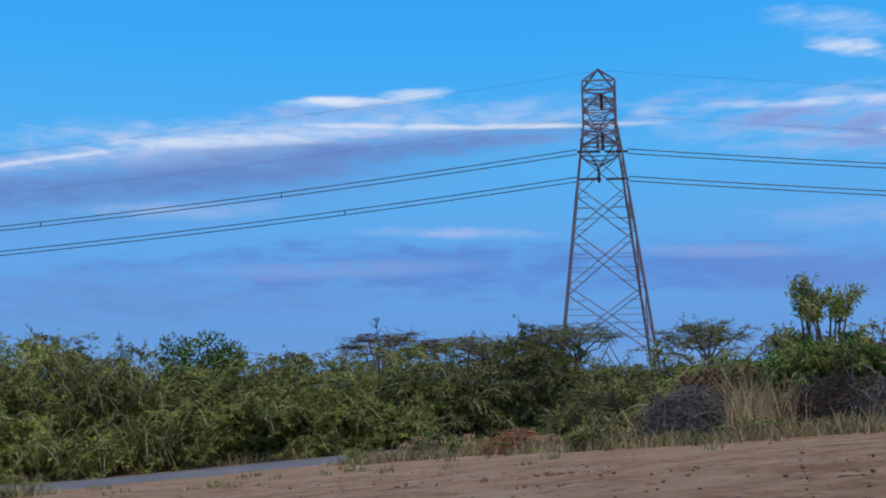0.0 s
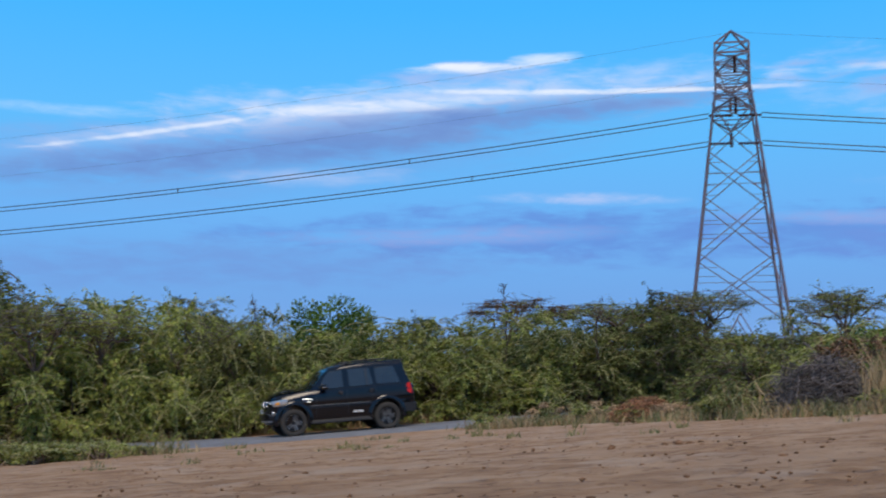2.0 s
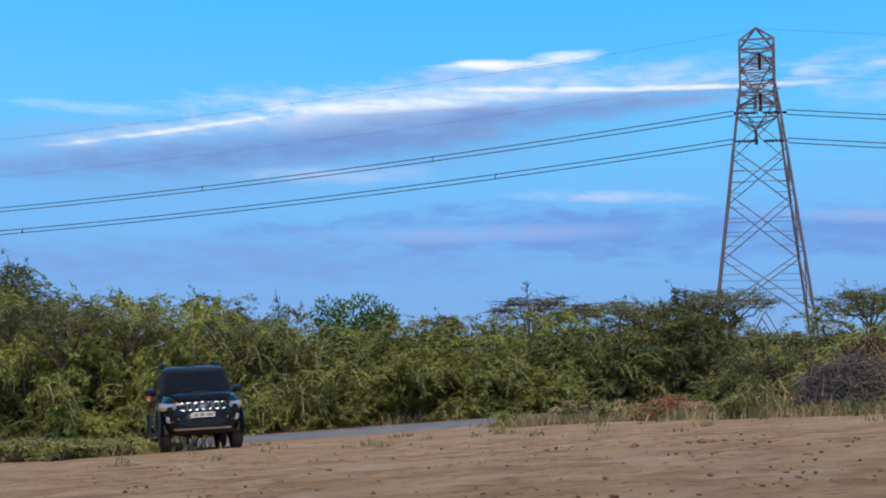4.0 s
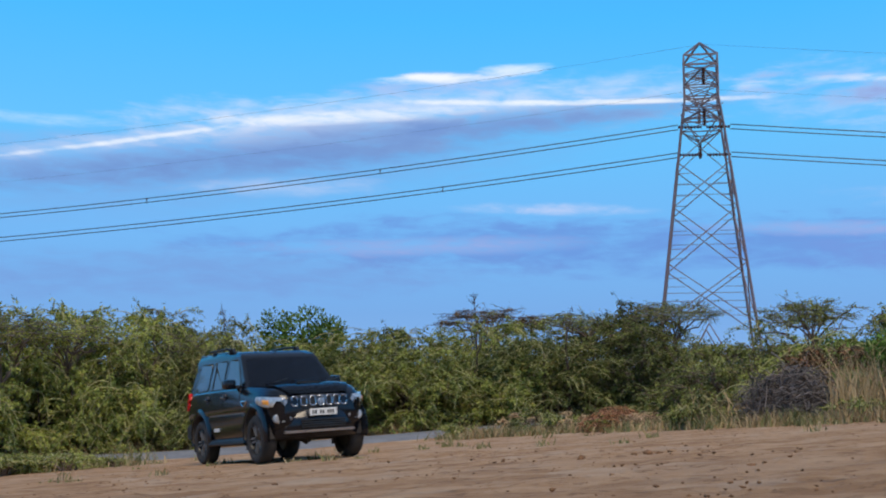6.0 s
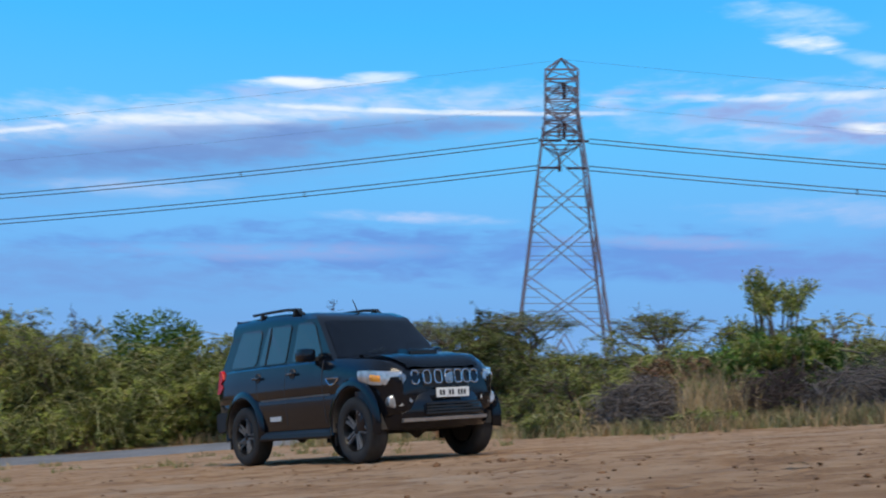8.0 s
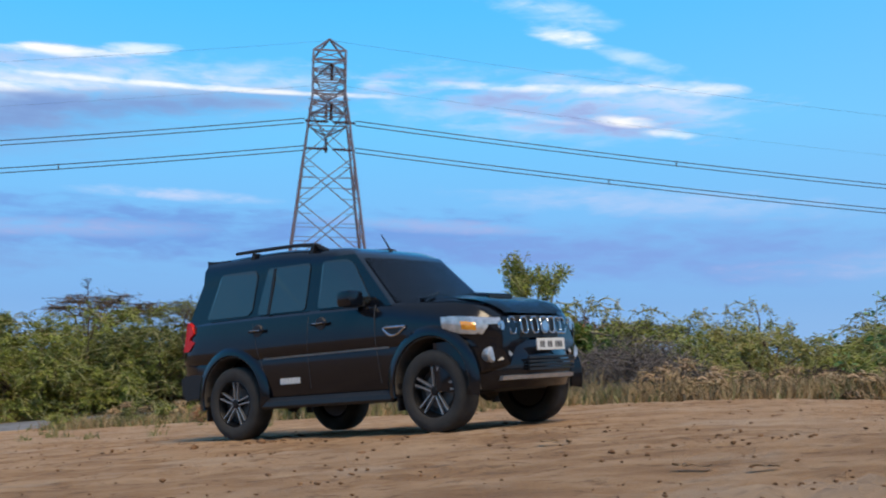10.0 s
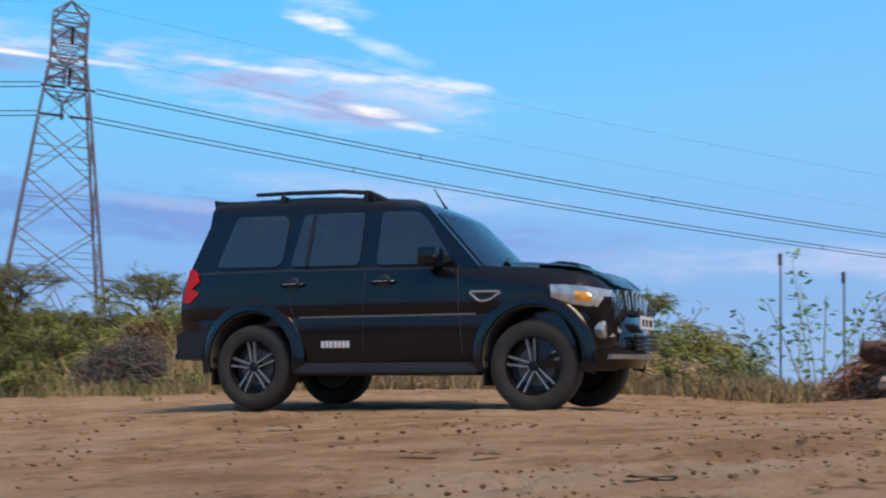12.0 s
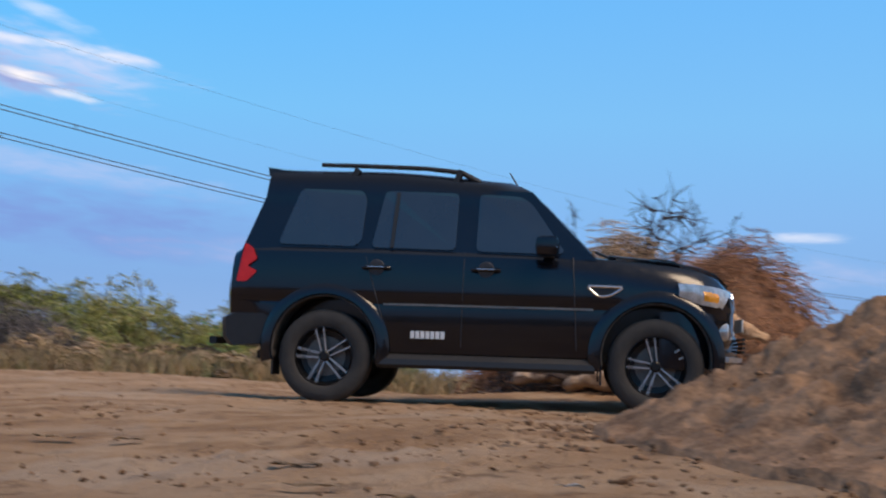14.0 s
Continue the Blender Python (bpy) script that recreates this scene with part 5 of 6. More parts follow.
        for x in (-0.81, 0.09):
            bm = bmesh.new()
            add_tube(bm, [(x - 0.11, s * 0.888, 1.10), (x - 0.09, s * 0.905, 1.10), (x + 0.09, s * 0.905, 1.10), (x + 0.11, s * 0.888, 1.10)], 0.016, 8)
            handle = part("door_handle", bm, PAINT, car, "black door handle with chrome line")
            bm = bmesh.new()
            add_bar(bm, (x - 0.07, s * 0.921, 1.104), (x + 0.07, s * 0.921, 1.104), 0.006)
            part("handle_line", bm, CHROME, handle, "thin chrome line")
            bm = bmesh.new()
            add_tube(bm, [(x, s * 0.862, 1.098), (x, s * 0.882, 1.098)], [0.07, 0.062], 20)
            part("handle_cup", bm, INK, handle)
        bm = bmesh.new()
        ring_loft(bm, [[(x, s * 0.868, 0.79), (x, s * (0.868 + d), 0.795), (x, s * (0.868 + d), 0.808), (x, s * 0.868, 0.815)] for x, d in ((-0.74, 0.012), (-0.5, 0.02), (0.6, 0.02), (0.96, 0.012))])
        finish(bm)
        part("side_strip", bm, GUNMETAL, car, "thin dull side strip")
        # arch flares, sill step, mud flaps
        for wx in AXLES:
            bm = bmesh.new()
            rings = []
            for i in range(29):
                a = radians(-14 + 208 * i / 28)
                ca, sa = math.cos(a), math.sin(a)
                c = (wx, WHEEL_R + 0.045)
                def q(r, y):
                    return (c[0] + r * ca, s * y, c[1] + r * sa)
                rings.append([q(0.436, 0.80), q(0.438, 0.905), q(0.447, 0.916), q(0.468, 0.912), q(0.515, 0.898), q(0.54, 0.874), q(0.46, 0.80)])
            ring_loft(bm, rings)
            finish(bm)
            flare = part("wheel_arch", bm, PAINT, car, "flared black wheel arch")
            shade(flare, 40)
            bm = bmesh.new()
            rings = []
            for i in range(25):
                a = radians(-10 + 200 * i / 24)
                ca, sa = math.cos(a), math.sin(a)
                rings.append([(wx + r * ca, s * y, WHEEL_R + 0.045 + r * sa) for r, y in ((0.427, 0.62), (0.427, 0.896), (0.437, 0.896), (0.437, 0.62))])
            ring_loft(bm, rings)
            finish(bm)
            part("arch_liner", bm, DUSTY, flare, "dusty brown arch liner")
            bm = bmesh.new()
            add_box(bm, (wx - 0.44, s * 0.76 - 0.11, 0.20), (wx - 0.425, s * 0.76 + 0.13, 0.46), 0.004)
            part("mud_flap", bm, TRIM, car)
        bm = bmesh.new()
        ring_loft(bm, [[(x, s * 0.70, 0.285), (x, s * 0.89, 0.29), (x, s * 0.91, 0.315), (x, s * 0.90, 0.36), (x, s * 0.86, 0.40), (x, s * 0.70, 0.41)] for x in (-0.78, -0.74, 0.1, 0.94, 0.98)])
        finish(bm)
        part("side_step", bm, TRIM, car, "black plastic side step")
        # small white lettering on the rear door as bars
        for i in range(7):
            bm = bmesh.new()
            add_box(bm, (-0.51 + i * 0.041, s * 0.8745 - 0.003, 0.53), (-0.51 + i * 0.041 + 0.032, s * 0.8745 + 0.003, 0.59), 0.0)
            if i in (1, 3, 4):
                add_box(bm, (-0.51 + i * 0.041 + 0.010, s * 0.878 - 0.003, 0.548), (-0.51 + i * 0.041 + 0.022, s * 0.878 + 0.003, 0.562), 0.0)
            part("sticker_bar", bm, PLATE_WHITE, car, "white sticker bar")
        # roof rail
        bm = bmesh.new()
        add_tube(bm, [(-1.36, s * 0.60, 1.985), (-1.0, s * 0.60, 1.98), (-0.45, s * 0.60, 1.965), (-0.16, s * 0.60, 1.935), (0.0, s * 0.60, 1.85)], [0.018, 0.02, 0.02, 0.022, 0.028], 8)
        rail = part("roof_rail", bm, TRIM, car, "black raised roof rail")
        for x in (-1.04, -0.16):
            bm = bmesh.new()
            add_bar(bm, (x - 0.05, s * 0.60, 1.83), (x, s * 0.60, 1.95), 0.10, 0.045)
            part("rail_foot", bm, TRIM, rail)
    # plate
    bm = bmesh.new()
    add_box(bm, (2.205, -0.235, 0.675), (2.218, 0.235, 0.785), 0.004)
    plate = part("number_plate", bm, PLATE_WHITE, car, "white number plate")
    for i, w in enumerate((0.035, 0.035, 0.0, 0.035, 0.035, 0.0, 0.035, 0.035, 0.035)):
        if w:
            bm = bmesh.new()
            add_box(bm, (2.2185, -0.19 + i * 0.043, 0.70), (2.221, -0.19 + i * 0.043 + w - 0.006, 0.758))
            part("plate_bar", bm, INK, plate)
    # rear: bumper, spoiler, tow bar
    bm = bmesh.new()
    rings = []
    for y in (-0.86, -0.78, -0.5, 0.0, 0.5, 0.78, 0.86):
        k = -2.21 + 0.16 * (abs(y) / 0.86) ** 4
        rings.append([(k + 0.35, y, 0.46), (k + 0.06, y, 0.43), (k, y, 0.50), (k - 0.01, y, 0.66), (k + 0.06, y, 0.70), (k + 0.35, y, 0.70)])
    ring_loft(bm, rings)
    finish(bm)
    shade(part("rear_bumper", bm, TRIM, car, "black rear bumper"), 45)
    bm = bmesh.new()
    add_bar(bm, (-2.26, -0.55, 0.47), (-2.26, 0.55, 0.47), 0.06)
    part("tow_guard", bm, TRIM, car)
    bm = bmesh.new()
    ring_loft(bm, [[(-1.45, y, 1.925), (-1.68, y, 1.935), (-1.82, y, 1.955), (-1.81, y, 1.885), (-1.68, y, 1.84)] for y in (-0.62, -0.3, 0.3, 0.62)])
    finish(bm)
    shade(part("roof_spoiler", bm, PAINT, car, "black roof spoiler"), 40)
    bm = bmesh.new()
    add_tube(bm, [(0.34, 0.0, 1.83), (0.31, 0.0, 1.87), (0.21, 0.0, 2.03)], [0.016, 0.01, 0.006], 6)
    part("antenna", bm, TRIM, car, "short black roof antenna")
    # underside: chassis rails, axle
    bm = bmesh.new()
    add_box(bm, (-1.9, -0.45, 0.32), (1.85, 0.45, 0.40), 0.02)
    part("chassis", bm, TRIM, car)
    for x in AXLES:
        bm = bmesh.new()
        add_tube(bm, [(x, -0.68, WHEEL_R - 0.03), (x, -0.12, WHEEL_R - 0.03), (x, 0.0, WHEEL_R - 0.03), (x, 0.12, WHEEL_R - 0.03), (x, 0.68, WHEEL_R - 0.03)], [0.04, 0.05, 0.13, 0.05, 0.04], 10)
        part("axle", bm, DUSTY, car)
    wheels = [build_wheel(car, x, s) for x in AXLES for s in (-1, 1)]
    for piece in car.children:   # the thing's origin lies between the axles
        piece.location.x -= AXLE_OFFSET
        if piece not in wheels:
            piece.location.z += 0.02
    return car, wheels


CAR, WHEELS = build_car()


# ---------------------------------------------------------------- brush heaps, logs, mound
SOIL = material("dark_turned_soil", (0.33, 0.20, 0.12), 0.95, 0, (0.095, 0.055, 0.034), 7.0, bump=1.0, bump_scale=16, spec=0.1)
DRIFTWOOD = material("weathered_log", (0.56, 0.42, 0.31), 0.85, 0, (0.24, 0.16, 0.11), 5.0, bump=0.9, bump_scale=30)
HEARTWOOD = material("split_orange_wood", (0.62, 0.38, 0.20), 0.8, 0, (0.28, 0.14, 0.07), 5.0, bump=0.8, bump_scale=40)
PAPER = material("pale_litter", (0.6, 0.6, 0.6), 0.8)
CLOD = material("earth_clod", (0.24, 0.13, 0.07), 0.95, 0, (0.12, 0.064, 0.036), 4.0, bump=0.6, bump_scale=40, spec=0.1, island=0.35)


MAT_TAN = material("matted_tan_twigs", (0.40, 0.25, 0.145), 0.95, 0, (0.12, 0.073, 0.045), 14.0, bump=1.0, bump_scale=45)
MAT_RED = material("matted_red_twigs", (0.34, 0.16, 0.075), 0.95, 0, (0.10, 0.045, 0.026), 14.0, bump=1.0, bump_scale=45)


def put_at(ob, az, d, turn=0, s=1.0, sink=0.03):
    ob.matrix_basis = placed(az, d, turn, s, sink)
    return ob


def build_heaps():
    h = put_at(tangle("brush_heap", "tall tan heap of dead thorn brush with bare branches", "brush heap", 101, 1.32, 2.3, 6400, TAN_TWIG, (0.25, 0.7), (0.004, 0.009), core=MAT_TAN), 51.0, 15.2)
    for k, (fx, dx, dz, length) in enumerate(((-0.3, 0.9, 0.8, 1.5), (0.0, 0.6, 1.0, 1.5), (0.2, 0.25, 1.0, 1.45), (0.45, -0.1, 1.0, 1.3), (0.6, 0.5, 0.9, 1.3), (0.1, 1.0, 0.6, 1.4))):
        branch_spray(400 + k, (fx, -0.2, 1.55), (dx, -0.1, dz), length, DARK_TWIG, h, thick=0.03, forks=9)
    branch_spray(104, (-0.6, 0.1, 1.6), (-0.15, 0, 1.0), 0.75, DARK_TWIG, h, thick=0.022, forks=10)
    branch_spray(105, (0.9, 0, 1.3), (0.5, 0.1, 0.9), 1.1, DARK_TWIG, h, thick=0.022, forks=16)
    r = put_at(tangle("brush_heap", "rounded red-brown heap of dead thorn brush", "brush heap", 106, 1.45, 2.2, 6800, RED_TWIG, (0.25, 0.7), (0.004, 0.009), core=MAT_RED), 56.2, 14.9)
    branch_spray(107, (0.5, 0, 1.5), (0.9, 0, 0.45), 0.9, GREY_TWIG, r, thick=0.018, forks=12)
    branch_spray(108, (0.0, 0, 1.7), (0.1, 0, 1.0), 0.6, DARK_TWIG, r, thick=0.015, forks=8)
    low = put_at(tangle("brush_heap", "low dark tangle of dead branches before a heap", "brush heap", 109, 1.7, 0.85, 900, DARK_TWIG, (0.5, 1.5), (0.007, 0.02), lie=0.3), 51.6, 14.0)
    branch_spray(209, (-0.3, -0.3, 0.35), (-0.6, -0.3, 0.35), 1.1, DARK_TWIG, low, thick=0.03, forks=14)
    branch_spray(309, (0.3, -0.4, 0.3), (0.7, -0.2, 0.45), 1.0, DARK_TWIG, low, thick=0.025, forks=12)
    low = put_at(tangle("brush_heap", "low brown tangle of dead branches beside logs", "brush heap", 110, 1.0, 0.75, 700, RED_TWIG, (0.4, 1.1), (0.006, 0.016), lie=0.3), 47.6, 14.6)
    branch_spray(210, (-0.3, -0.3, 0.35), (-0.6, -0.3, 0.35), 1.1, GREY_TWIG, low, thick=0.03, forks=14)
    branch_spray(310, (0.3, -0.4, 0.3), (0.7, -0.2, 0.45), 1.0, GREY_TWIG, low, thick=0.025, forks=12)
    low = put_at(tangle("brush_heap", "low grey tangle of dead branches at a mound", "brush heap", 111, 1.5, 0.8, 700, GREY_TWIG, (0.5, 1.4), (0.006, 0.016), lie=0.3), 59.5, 14.2)
    branch_spray(211, (-0.3, -0.3, 0.35), (-0.6, -0.3, 0.35), 1.1, GREY_TWIG, low, thick=0.03, forks=14)
    branch_spray(311, (0.3, -0.4, 0.3), (0.7, -0.2, 0.45), 1.0, GREY_TWIG, low, thick=0.025, forks=12)


def log(name, label, points, radii, mat, seed, sides=20):
    """A gnarled log lying on the ground."""
    x0, y0 = points[0][0], points[0][1]
    z0 = ground_height(x0, y0)
    bm = bmesh.new()
    fine, fr = [], []
    for i in range(len(points) - 1):
        for k in range(12):
            f = k / 12
            fine.append(Vector(points[i]).lerp(Vector(points[i + 1]), f))
            fr.append(radii[i] + (radii[i + 1] - radii[i]) * f)
    fine.append(Vector(points[-1]))
    fr.append(radii[-1])
    add_tube(bm, [p - Vector((x0, y0, 0)) for p in fine], fr, sides)
    for v in bm.verts:
        n = noise.noise_vector(v.co * 4 + Vector((seed, 0, 0))) * 0.055 + noise.noise_vector(v.co * 11 + Vector((seed, 5, 0))) * 0.034 + noise.noise_vector(v.co * 26 + Vector((seed, 9, 0))) * 0.018
        v.co += n
    finish(bm)
    ob = mesh_object(name, bm, mat)
    ob.location = (x0, y0, z0)
    return tagged(ob, label, "log", "felled logs")


def build_logs():
    def p(az, d, z):
        x, y = polar(az, d)
        return (x, y, z)
    log("log", "weathered grey-brown log lying before a brush heap", [p(46.2, 12.9, 0.16), p(48.0, 12.9, 0.20), p(49.6, 12.8, 0.26), p(50.7, 12.75, 0.42), p(51.6, 12.7, 0.5)], [0.05, 0.10, 0.13, 0.17, 0.15], DRIFTWOOD, 1)
    log("split_log", "split orange-brown log end on a weathered log", [p(49.8, 12.6, 0.28), p(51.0, 12.55, 0.40), p(52.0, 12.5, 0.47), p(52.7, 12.5, 0.42)], [0.06, 0.12, 0.15, 0.05], HEARTWOOD, 2)
    log("log", "pale weathered log lying on bare earth", [p(48.8, 12.3, 0.10), p(50.3, 12.2, 0.14), p(52.2, 12.2, 0.17), p(54.5, 12.5, 0.16)], [0.06, 0.10, 0.12, 0.08], DRIFTWOOD, 3)
    log("log", "dark root log lying under dead branches", [p(45.6, 13.6, 0.55), p(47.5, 13.4, 0.5), p(49.4, 13.3, 0.6)], [0.10, 0.14, 0.10], material("dark_root", (0.16, 0.08, 0.05), 0.9, 0, (0.07, 0.04, 0.03), 4.0, bump=0.6), 4)
    log("log", "bent pale bough lying on a brush heap", [p(54.6, 13.3, 0.62), p(56.2, 13.2, 0.86), p(58.0, 13.2, 0.70)], [0.07, 0.10, 0.06], HEARTWOOD, 5)


def build_mound():
    """A heap of turned soil with furrowed flanks."""
    bm = bmesh.new()
    n, m = 300, 130
    rings = []
    for j in range(m):
        f = j / (m - 1)
        ring = []
        for i in range(n):
            a = i * math.tau / n
            r = f * 1.02
            k = 1 / (1 + 0.07 * math.sin(3 * a + 1) + 0.05 * math.sin(5 * a))
            x, y = MOUND[0] + 2.8 * r * k * math.cos(a), MOUND[1] + 2.8 * r * k * math.sin(a)
            h = mound_height(x, y)
            furrow = 0.09 * noise.noise((a * 9, r * 1.2, 2)) * min(1, h * 4)
            grain = (noise.noise((x * 3, y * 3, 1)) * 0.07 + noise.noise((x * 8, y * 8, 2)) * 0.05 + noise.noise((x * 17, y * 17, 3)) * 0.05 + noise.noise((x * 31, y * 31, 4)) * 0.025) * (1 if f < 0.97 else 0)
            low = -0.05 if f > 0.97 else 0.0
            ring.append(bm.verts.new((x - MOUND[0], y - MOUND[1], ground_height(x, y) + h + furrow + grain * min(1.0, 0.35 + h * 3) + 0.012 + low)))
        rings.append(ring)
    for a, b in zip(rings[1:], rings[2:]):
        for i in range(n):
            bm.faces.new((a[i], a[(i + 1) % n], b[(i + 1) % n], b[i]))
    c = bm.verts.new(sum((v.co for v in rings[1]), Vector()) / n)
    for i in range(n):
        bm.faces.new((rings[1][(i + 1) % n], rings[1][i], c))
    for v in rings[0]:
        bm.verts.remove(v)
    finish(bm)
    ob = mesh_object("soil_mound", bm, SOIL)
    ob.location = (MOUND[0], MOUND[1], 0)
    tagged(ob, "loose heap of dark brown turned soil on bare earth", "soil mound")


def clods(name, label, seed, spots, mat):
    """Loose earth lumps, each a small dented stone."""
    base = bmesh.new()
    bmesh.ops.create_icosphere(base, subdivisions=1, radius=1.0)
    bv = np.array([v.co for v in base.verts])
    base.verts.index_update()
    bf = np.array([[v.index for v in f.verts] for f in base.faces])
    base.free()
    r = np.random.default_rng(seed)
    V, F = [], []
    for i, (x, y, s) in enumerate(spots):
        q = bv * (1 + r.uniform(-0.5, 0.5, (len(bv), 1))) * s * np.array([r.uniform(0.8, 1.5), r.uniform(0.8, 1.3), r.uniform(0.5, 0.8)])
        a = r.uniform(0, math.tau)
        q = q @ np.array([[math.cos(a), math.sin(a), 0], [-math.sin(a), math.cos(a), 0], [0, 0, 1]])
        z = ground_height(x, y) + mound_height(x, y)
        V.append(q + np.array([x, y, z - s * 0.12]))
        F.append(bf + i * len(bv))
    ob = from_arrays(name, np.concatenate(V), np.concatenate(F), mat)
    return tagged(ob, label, "clods", kind="stuff")


def build_clods():
    r = random.Random(3)
    lot, heap = [], []
    for i in range(650):
        az, d = r.uniform(-25, 68), 2.6 + 17 * r.random() ** 1.2
        x, y = polar(az, d)
        lot.append((x, y, r.choice((0.005, 0.006, 0.008, 0.01, 0.014 if d > 6 else 0.008))))
    n = 0
    while n < 700:   # crumbs of churned earth, in patches
        az, d = r.uniform(-24, 66), 3.2 + 12 * r.random() ** 1.1
        x, y = polar(az, d)
        if noise.noise((x * 0.55, y * 0.7, 7.0)) + 0.6 * noise.noise((x * 1.9, y * 1.9, 3.0)) > 0.16:
            lot.append((x, y, r.choice((0.005, 0.006, 0.008, 0.010, 0.016) if d > 5 else (0.005, 0.006, 0.008, 0.01))))
            n += 1
    for az, d, s in ((1.75, 11.3, 0.055), (4.9, 11.5, 0.04), (5.4, 11.4, 0.035), (5.9, 11.6, 0.03), (4.3, 11.7, 0.03), (10.2, 8.5, 0.03), (9.6, 8.3, 0.03)):
        lot.append((*polar(az, d), s))
    for i in range(1700):
        a, f = r.uniform(0, math.tau), r.uniform(0.25, 1.25) if i % 3 else r.gauss(1.0, 0.12)
        x, y = MOUND[0] + 2.8 * f * math.cos(a), MOUND[1] + 2.8 * f * math.sin(a)
        if math.hypot(x, y) > 2.6:
            heap.append((x, y, r.choice((0.005, 0.006, 0.008, 0.01, 0.013, 0.018) if f > 0.7 else (0.008, 0.012, 0.016, 0.022, 0.034))))
    for i in range(240):   # strewn before the mound, towards the logs
        az, d = (r.gauss(52, 4.5), r.gauss(5.9, 0.6)) if i % 5 else (r.uniform(36, 56), r.uniform(5.5, 9))
        x, y = polar(az, d)
        heap.append((x, y, r.choice((0.004, 0.005, 0.006, 0.008, 0.012))))
    clods("earth_clods", "scattered brown clods on bare earth", 4, lot, CLOD)
    clods("mound_clods", "dark clods strewn round a soil mound", 5, heap, SOIL)


def scrap(name, label, az, d, size, mat, seed):
    """A crumpled dry leaf or paper scrap."""
    r = random.Random(seed)
    x, y = polar(az, d)
    bm = bmesh.new()
    rows = [[bm.verts.new((size * (i / 4 - 0.5) + r.uniform(-0.01, 0.01), size * 0.4 * (j / 3 - 0.5), 0.003 + r.uniform(0, 0.014))) for i in range(5)] for j in range(4)]
    for a, b in zip(rows, rows[1:]):
        for i in range(4):
            bm.faces.new((a[i], a[i + 1], b[i + 1], b[i]))
    bmesh.ops.solidify(bm, geom=bm.faces[:], thickness=0.003)
    ob = mesh_object(name, bm, mat, smooth=True)
    ob.matrix_basis = Matrix.Translation((x, y, ground_height(x, y))) @ pose(0, 0, 0, 0, 0, r.uniform(-25, 25) - az)
    tagged(ob, label, "litter", "litter on the ground")


def build_details():
    scrap("paper_scrap", "crumpled pale paper scrap on bare earth", 49.2, 3.35, 0.07, PAPER, 1)
    bark = material("dry_bark_scrap", (0.42, 0.28, 0.16), 0.9)
    for i, (az, d, s) in enumerate(((25.2, 5.2, 0.16), (36.2, 3.9, 0.16), (37.0, 3.35, 0.16), (41.0, 3.1, 0.1), (28.4, 5.0, 0.12), (18.8, 7.9, 0.2), (34.5, 3.0, 0.13))):
        scrap("bark_scrap", "dry tan bark scrap on bare earth", az, d, s, bark, 10 + i)
    # two posts and a broad-leaved plant behind the crest
    for az, d, h in ((42.0, 20.0, 2.35), (44.8, 20.0, 2.05)):
        x, y = polar(az, d)
        bm = bmesh.new()
        add_tube(bm, [(0, 0, -0.2), (0.01, 0, h * 0.6), (0.015, 0, h)], [0.017, 0.015, 0.014], 8)
        add_box(bm, (-0.02, -0.02, h - 0.2), (0.03, 0.02, h - 0.02), 0.006)
        ob = mesh_object("fence_post", bm, DARK_TWIG)
        ob.location = (x, y, ground_height(x, y))
        tagged(ob, "thin dark weathered fence post among weeds", "post", "fence posts")
    global rng
    rng = np.random.default_rng(55)
    broad = leaf_material("broad_green_leaf", (0.20, 0.36, 0.15), (0.09, 0.19, 0.07), (0.16, 0.24, 0.08), 0.08)
    for az, d, h, n in ((43.2, 19.4, 2.5, 15), (41.2, 19.8, 1.5, 12), (46.3, 18.6, 1.6, 12), (35.4, 20.0, 1.9, 12), (33.4, 20.5, 1.7, 10)):
        x, y = polar(az, d)
        t = thing("broad_leaved_weed", "tall broad-leaved green weed on loose stalks", "weed", "weeds", Matrix.Translation((x, y, ground_height(x, y) - 0.03)))
        k = 6
        foot = rng.normal(0, 0.08, (k, 3)) * np.array([1, 1, 0])
        dirs = unit(np.stack([rng.normal(0, 0.28, k), rng.normal(0, 0.28, k), np.ones(k)], 1))
        st = arch(foot, dirs, h * rng.uniform(0.6, 1.0, k), rng.uniform(0.0, 0.06, k), 8)
        twig_mesh("stem", st, 0.016, 0.006, PALE_TWIG, 4, t)
        c, i0 = rng.integers(0, k, n * 14), rng.integers(2, 8, n * 14)
        at = st[c, i0] + rng.normal(0, 0.03, (n * 14, 3))
        along = np.stack([rng.normal(size=n * 14), rng.normal(size=n * 14), rng.normal(0.1, 0.4, n * 14)], 1)
        leaf_mesh("foliage", at + unit(along) * 0.05, along, rng.uniform(0.08, 0.17, n * 14), rng.uniform(0.018, 0.035, n * 14), broad, t)


build_heaps()
build_logs()
build_mound()
build_clods()
build_details()


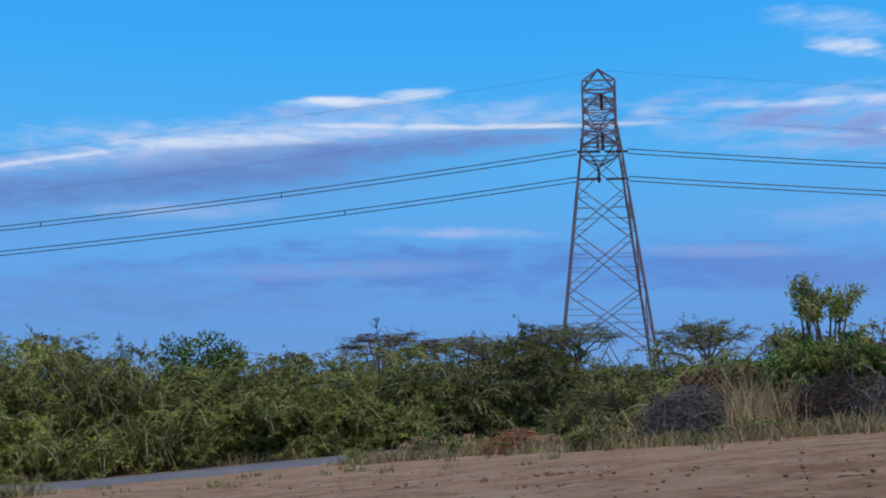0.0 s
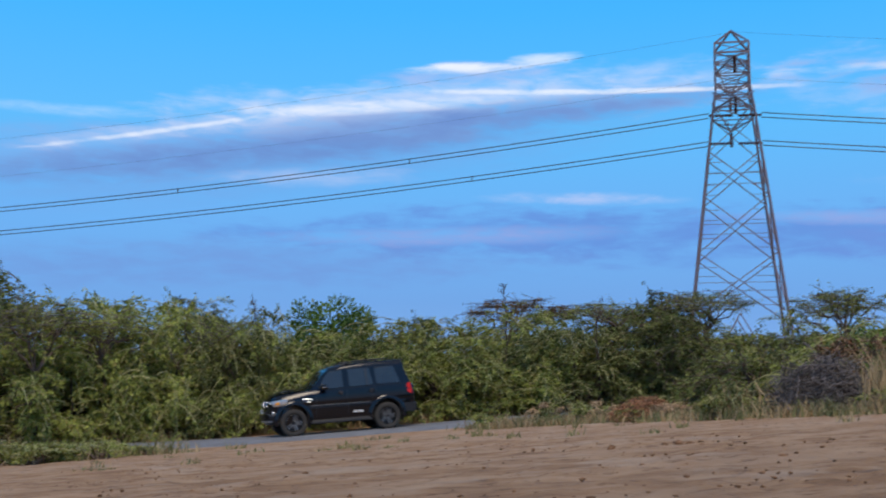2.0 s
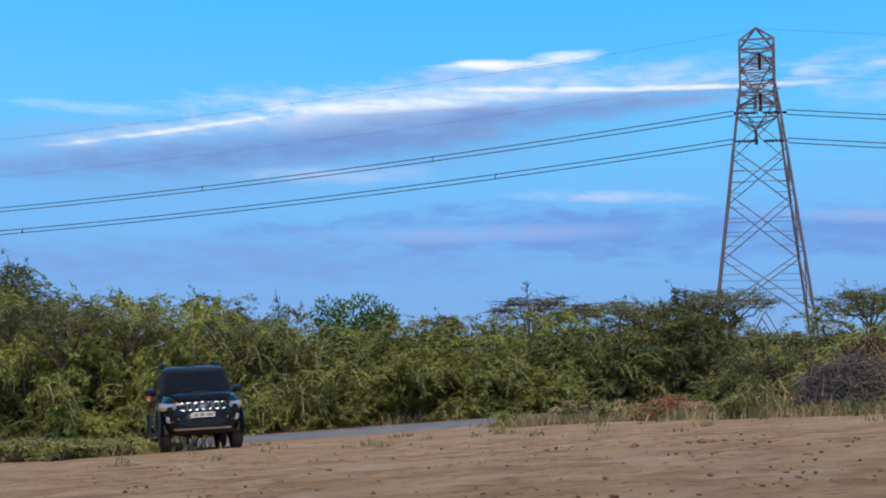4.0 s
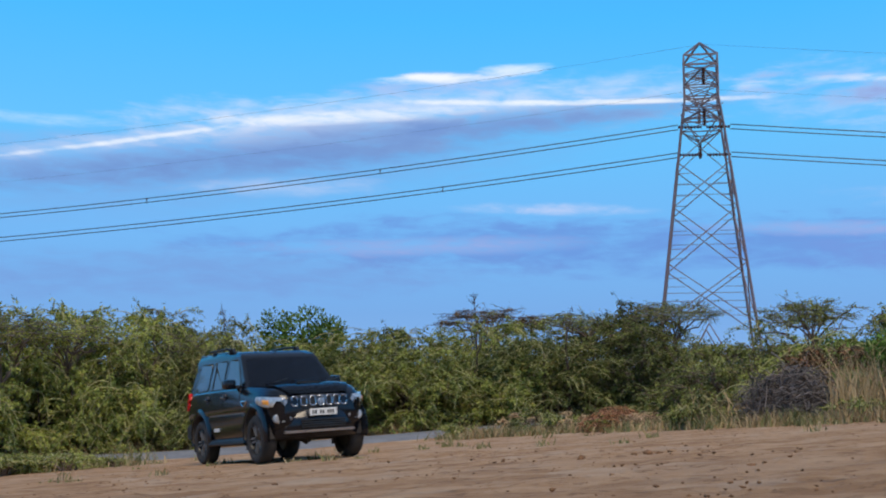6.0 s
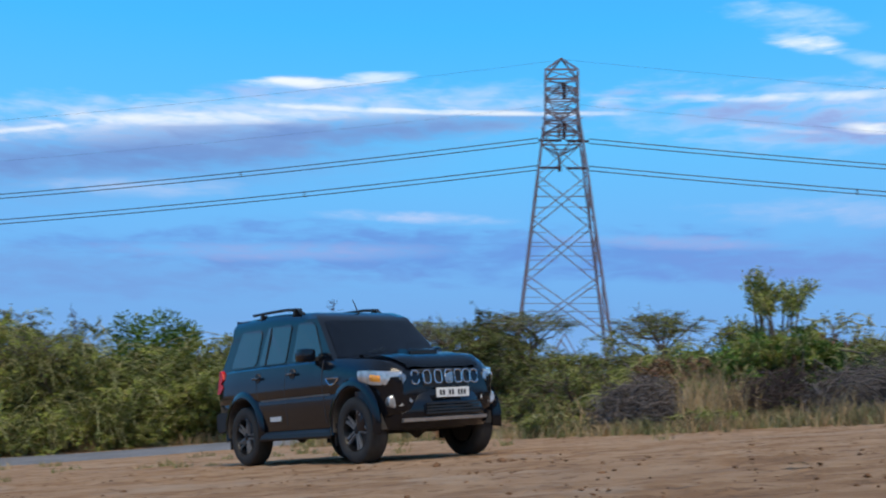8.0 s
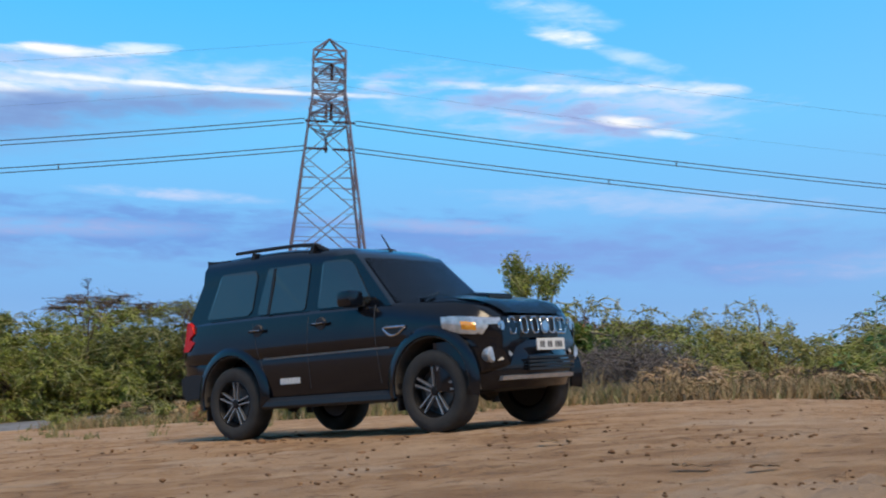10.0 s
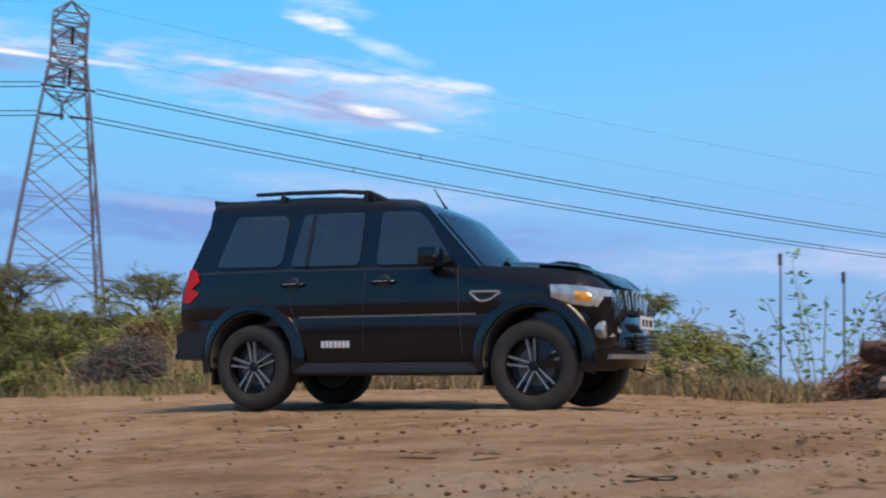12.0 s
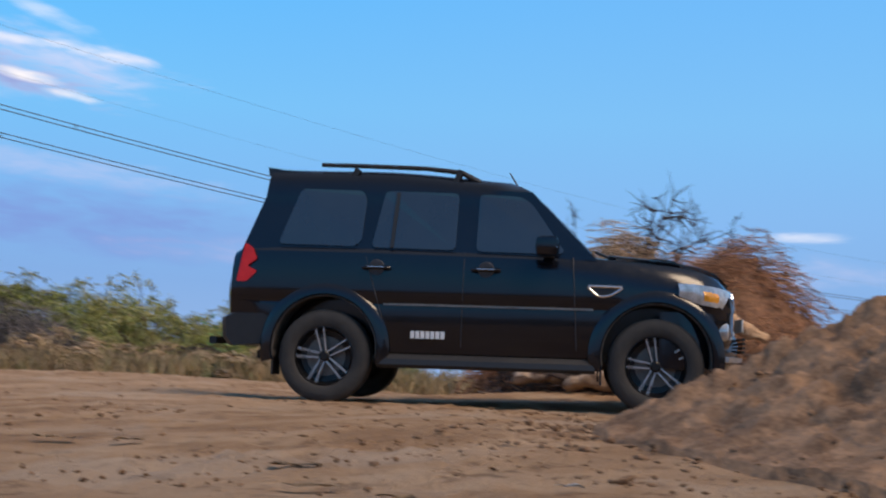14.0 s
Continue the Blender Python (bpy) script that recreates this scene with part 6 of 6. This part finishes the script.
# ---------------------------------------------------------------- what moves
CAR_KEYS = [  # seconds, x, y, heading (degrees)
    (0.0, 11.0, 39.3, -161), (0.5, 6.3, 37.6, -161), (1.0, 1.6, 35.9, -161), (1.5, -2.85, 34.2, -160), (2.0, -6.75, 33.9, -157),
    (2.5, -9.3, 32.0, -138), (3.0, -10.3, 29.8, -112), (3.5, -10.1, 27.9, -86), (4.0, -9.1, 26.5, -65),
    (4.5, -7.99, 25.55, -57), (5.0, -6.95, 24.2, -55.5), (5.5, -5.67, 22.0, -55.5), (6.5, -3.59, 19.26, -55.7), (7.0, -2.65, 18.2, -56),
    (7.5, -1.66, 16.85, -56.3), (8.5, 0.45, 14.2, -54), (11.0, 3.50, 11.15, -50), (11.5, 4.10, 10.62, -50), (12.0, 4.78, 10.05, -49),
    (12.5, 5.47, 9.54, -47.5), (13.0, 6.19, 8.93, -47.5), (13.5, 6.78, 8.14, -48.5), (14.0, 7.46, 7.36, -49.4)]


def car_at(t):
    """Place and heading at a time, gliding through the keys."""
    k = CAR_KEYS
    i = max(0, min(len(k) - 2, sum(1 for r in k if r[0] <= t) - 1))
    a, b = k[i], k[i + 1]
    p, q = k[max(0, i - 1)], k[min(len(k) - 1, i + 2)]
    h = b[0] - a[0]
    f = (t - a[0]) / h
    out = []
    for j in (1, 2, 3):
        ma = (b[j] - p[j]) / (b[0] - p[0]) * h
        mb = (q[j] - a[j]) / (q[0] - a[0]) * h
        out.append((2 * f**3 - 3 * f**2 + 1) * a[j] + (f**3 - 2 * f**2 + f) * ma + (-2 * f**3 + 3 * f**2) * b[j] + (f**3 - f**2) * mb)
    return out


def support(x, y):
    """Height of what the wheels roll on."""
    yn = road_y(x)
    z = ground_height(x, y)
    on = ease((y - yn + 0.5) / 0.8) * ease((yn + 4.2 - y) / 0.6)
    return z + 0.05 * on


def car_pose(t):
    x, y, head = car_at(t)
    c, s = math.cos(radians(head)), math.sin(radians(head))
    pts = []
    for fx in (-1.34, 1.34):
        for fy in (-0.765, 0.765):
            px, py = x + c * fx - s * fy, y + s * fx + c * fy
            pts.append(Vector((px, py, support(px, py))))
    rr, rl, fr, fl = pts
    mid = (rr + rl + fr + fl) / 4
    fwd = ((fr + fl) - (rr + rl)).normalized()
    left = ((rl + fl) - (rr + fr)).normalized()
    up = fwd.cross(left).normalized()
    left = up.cross(fwd)
    m = Matrix((fwd, left, up)).transposed().to_4x4()
    m.translation = mid + Vector((0, 0, -0.008))
    return m


def motions():
    steps = [i / 10 for i in range(141)]
    walk(CAR, [(t, car_pose(t)) for t in steps])
    # wheels turn with the way that the car has gone
    turn, rows, last = 0.0, [], None
    for i in range(421):
        t = i / 30
        x, y, _ = car_at(t)
        if last:
            turn += math.hypot(x - last[0], y - last[1]) / WHEEL_R
        last = (x, y)
        rows.append((t, math.degrees(turn)))
    for wheel in WHEELS:
        place = wheel.location.copy()
        walk(wheel, [(t, pose(place.x, place.y, place.z, 0, a, 0)) for t, a in rows])


motions()
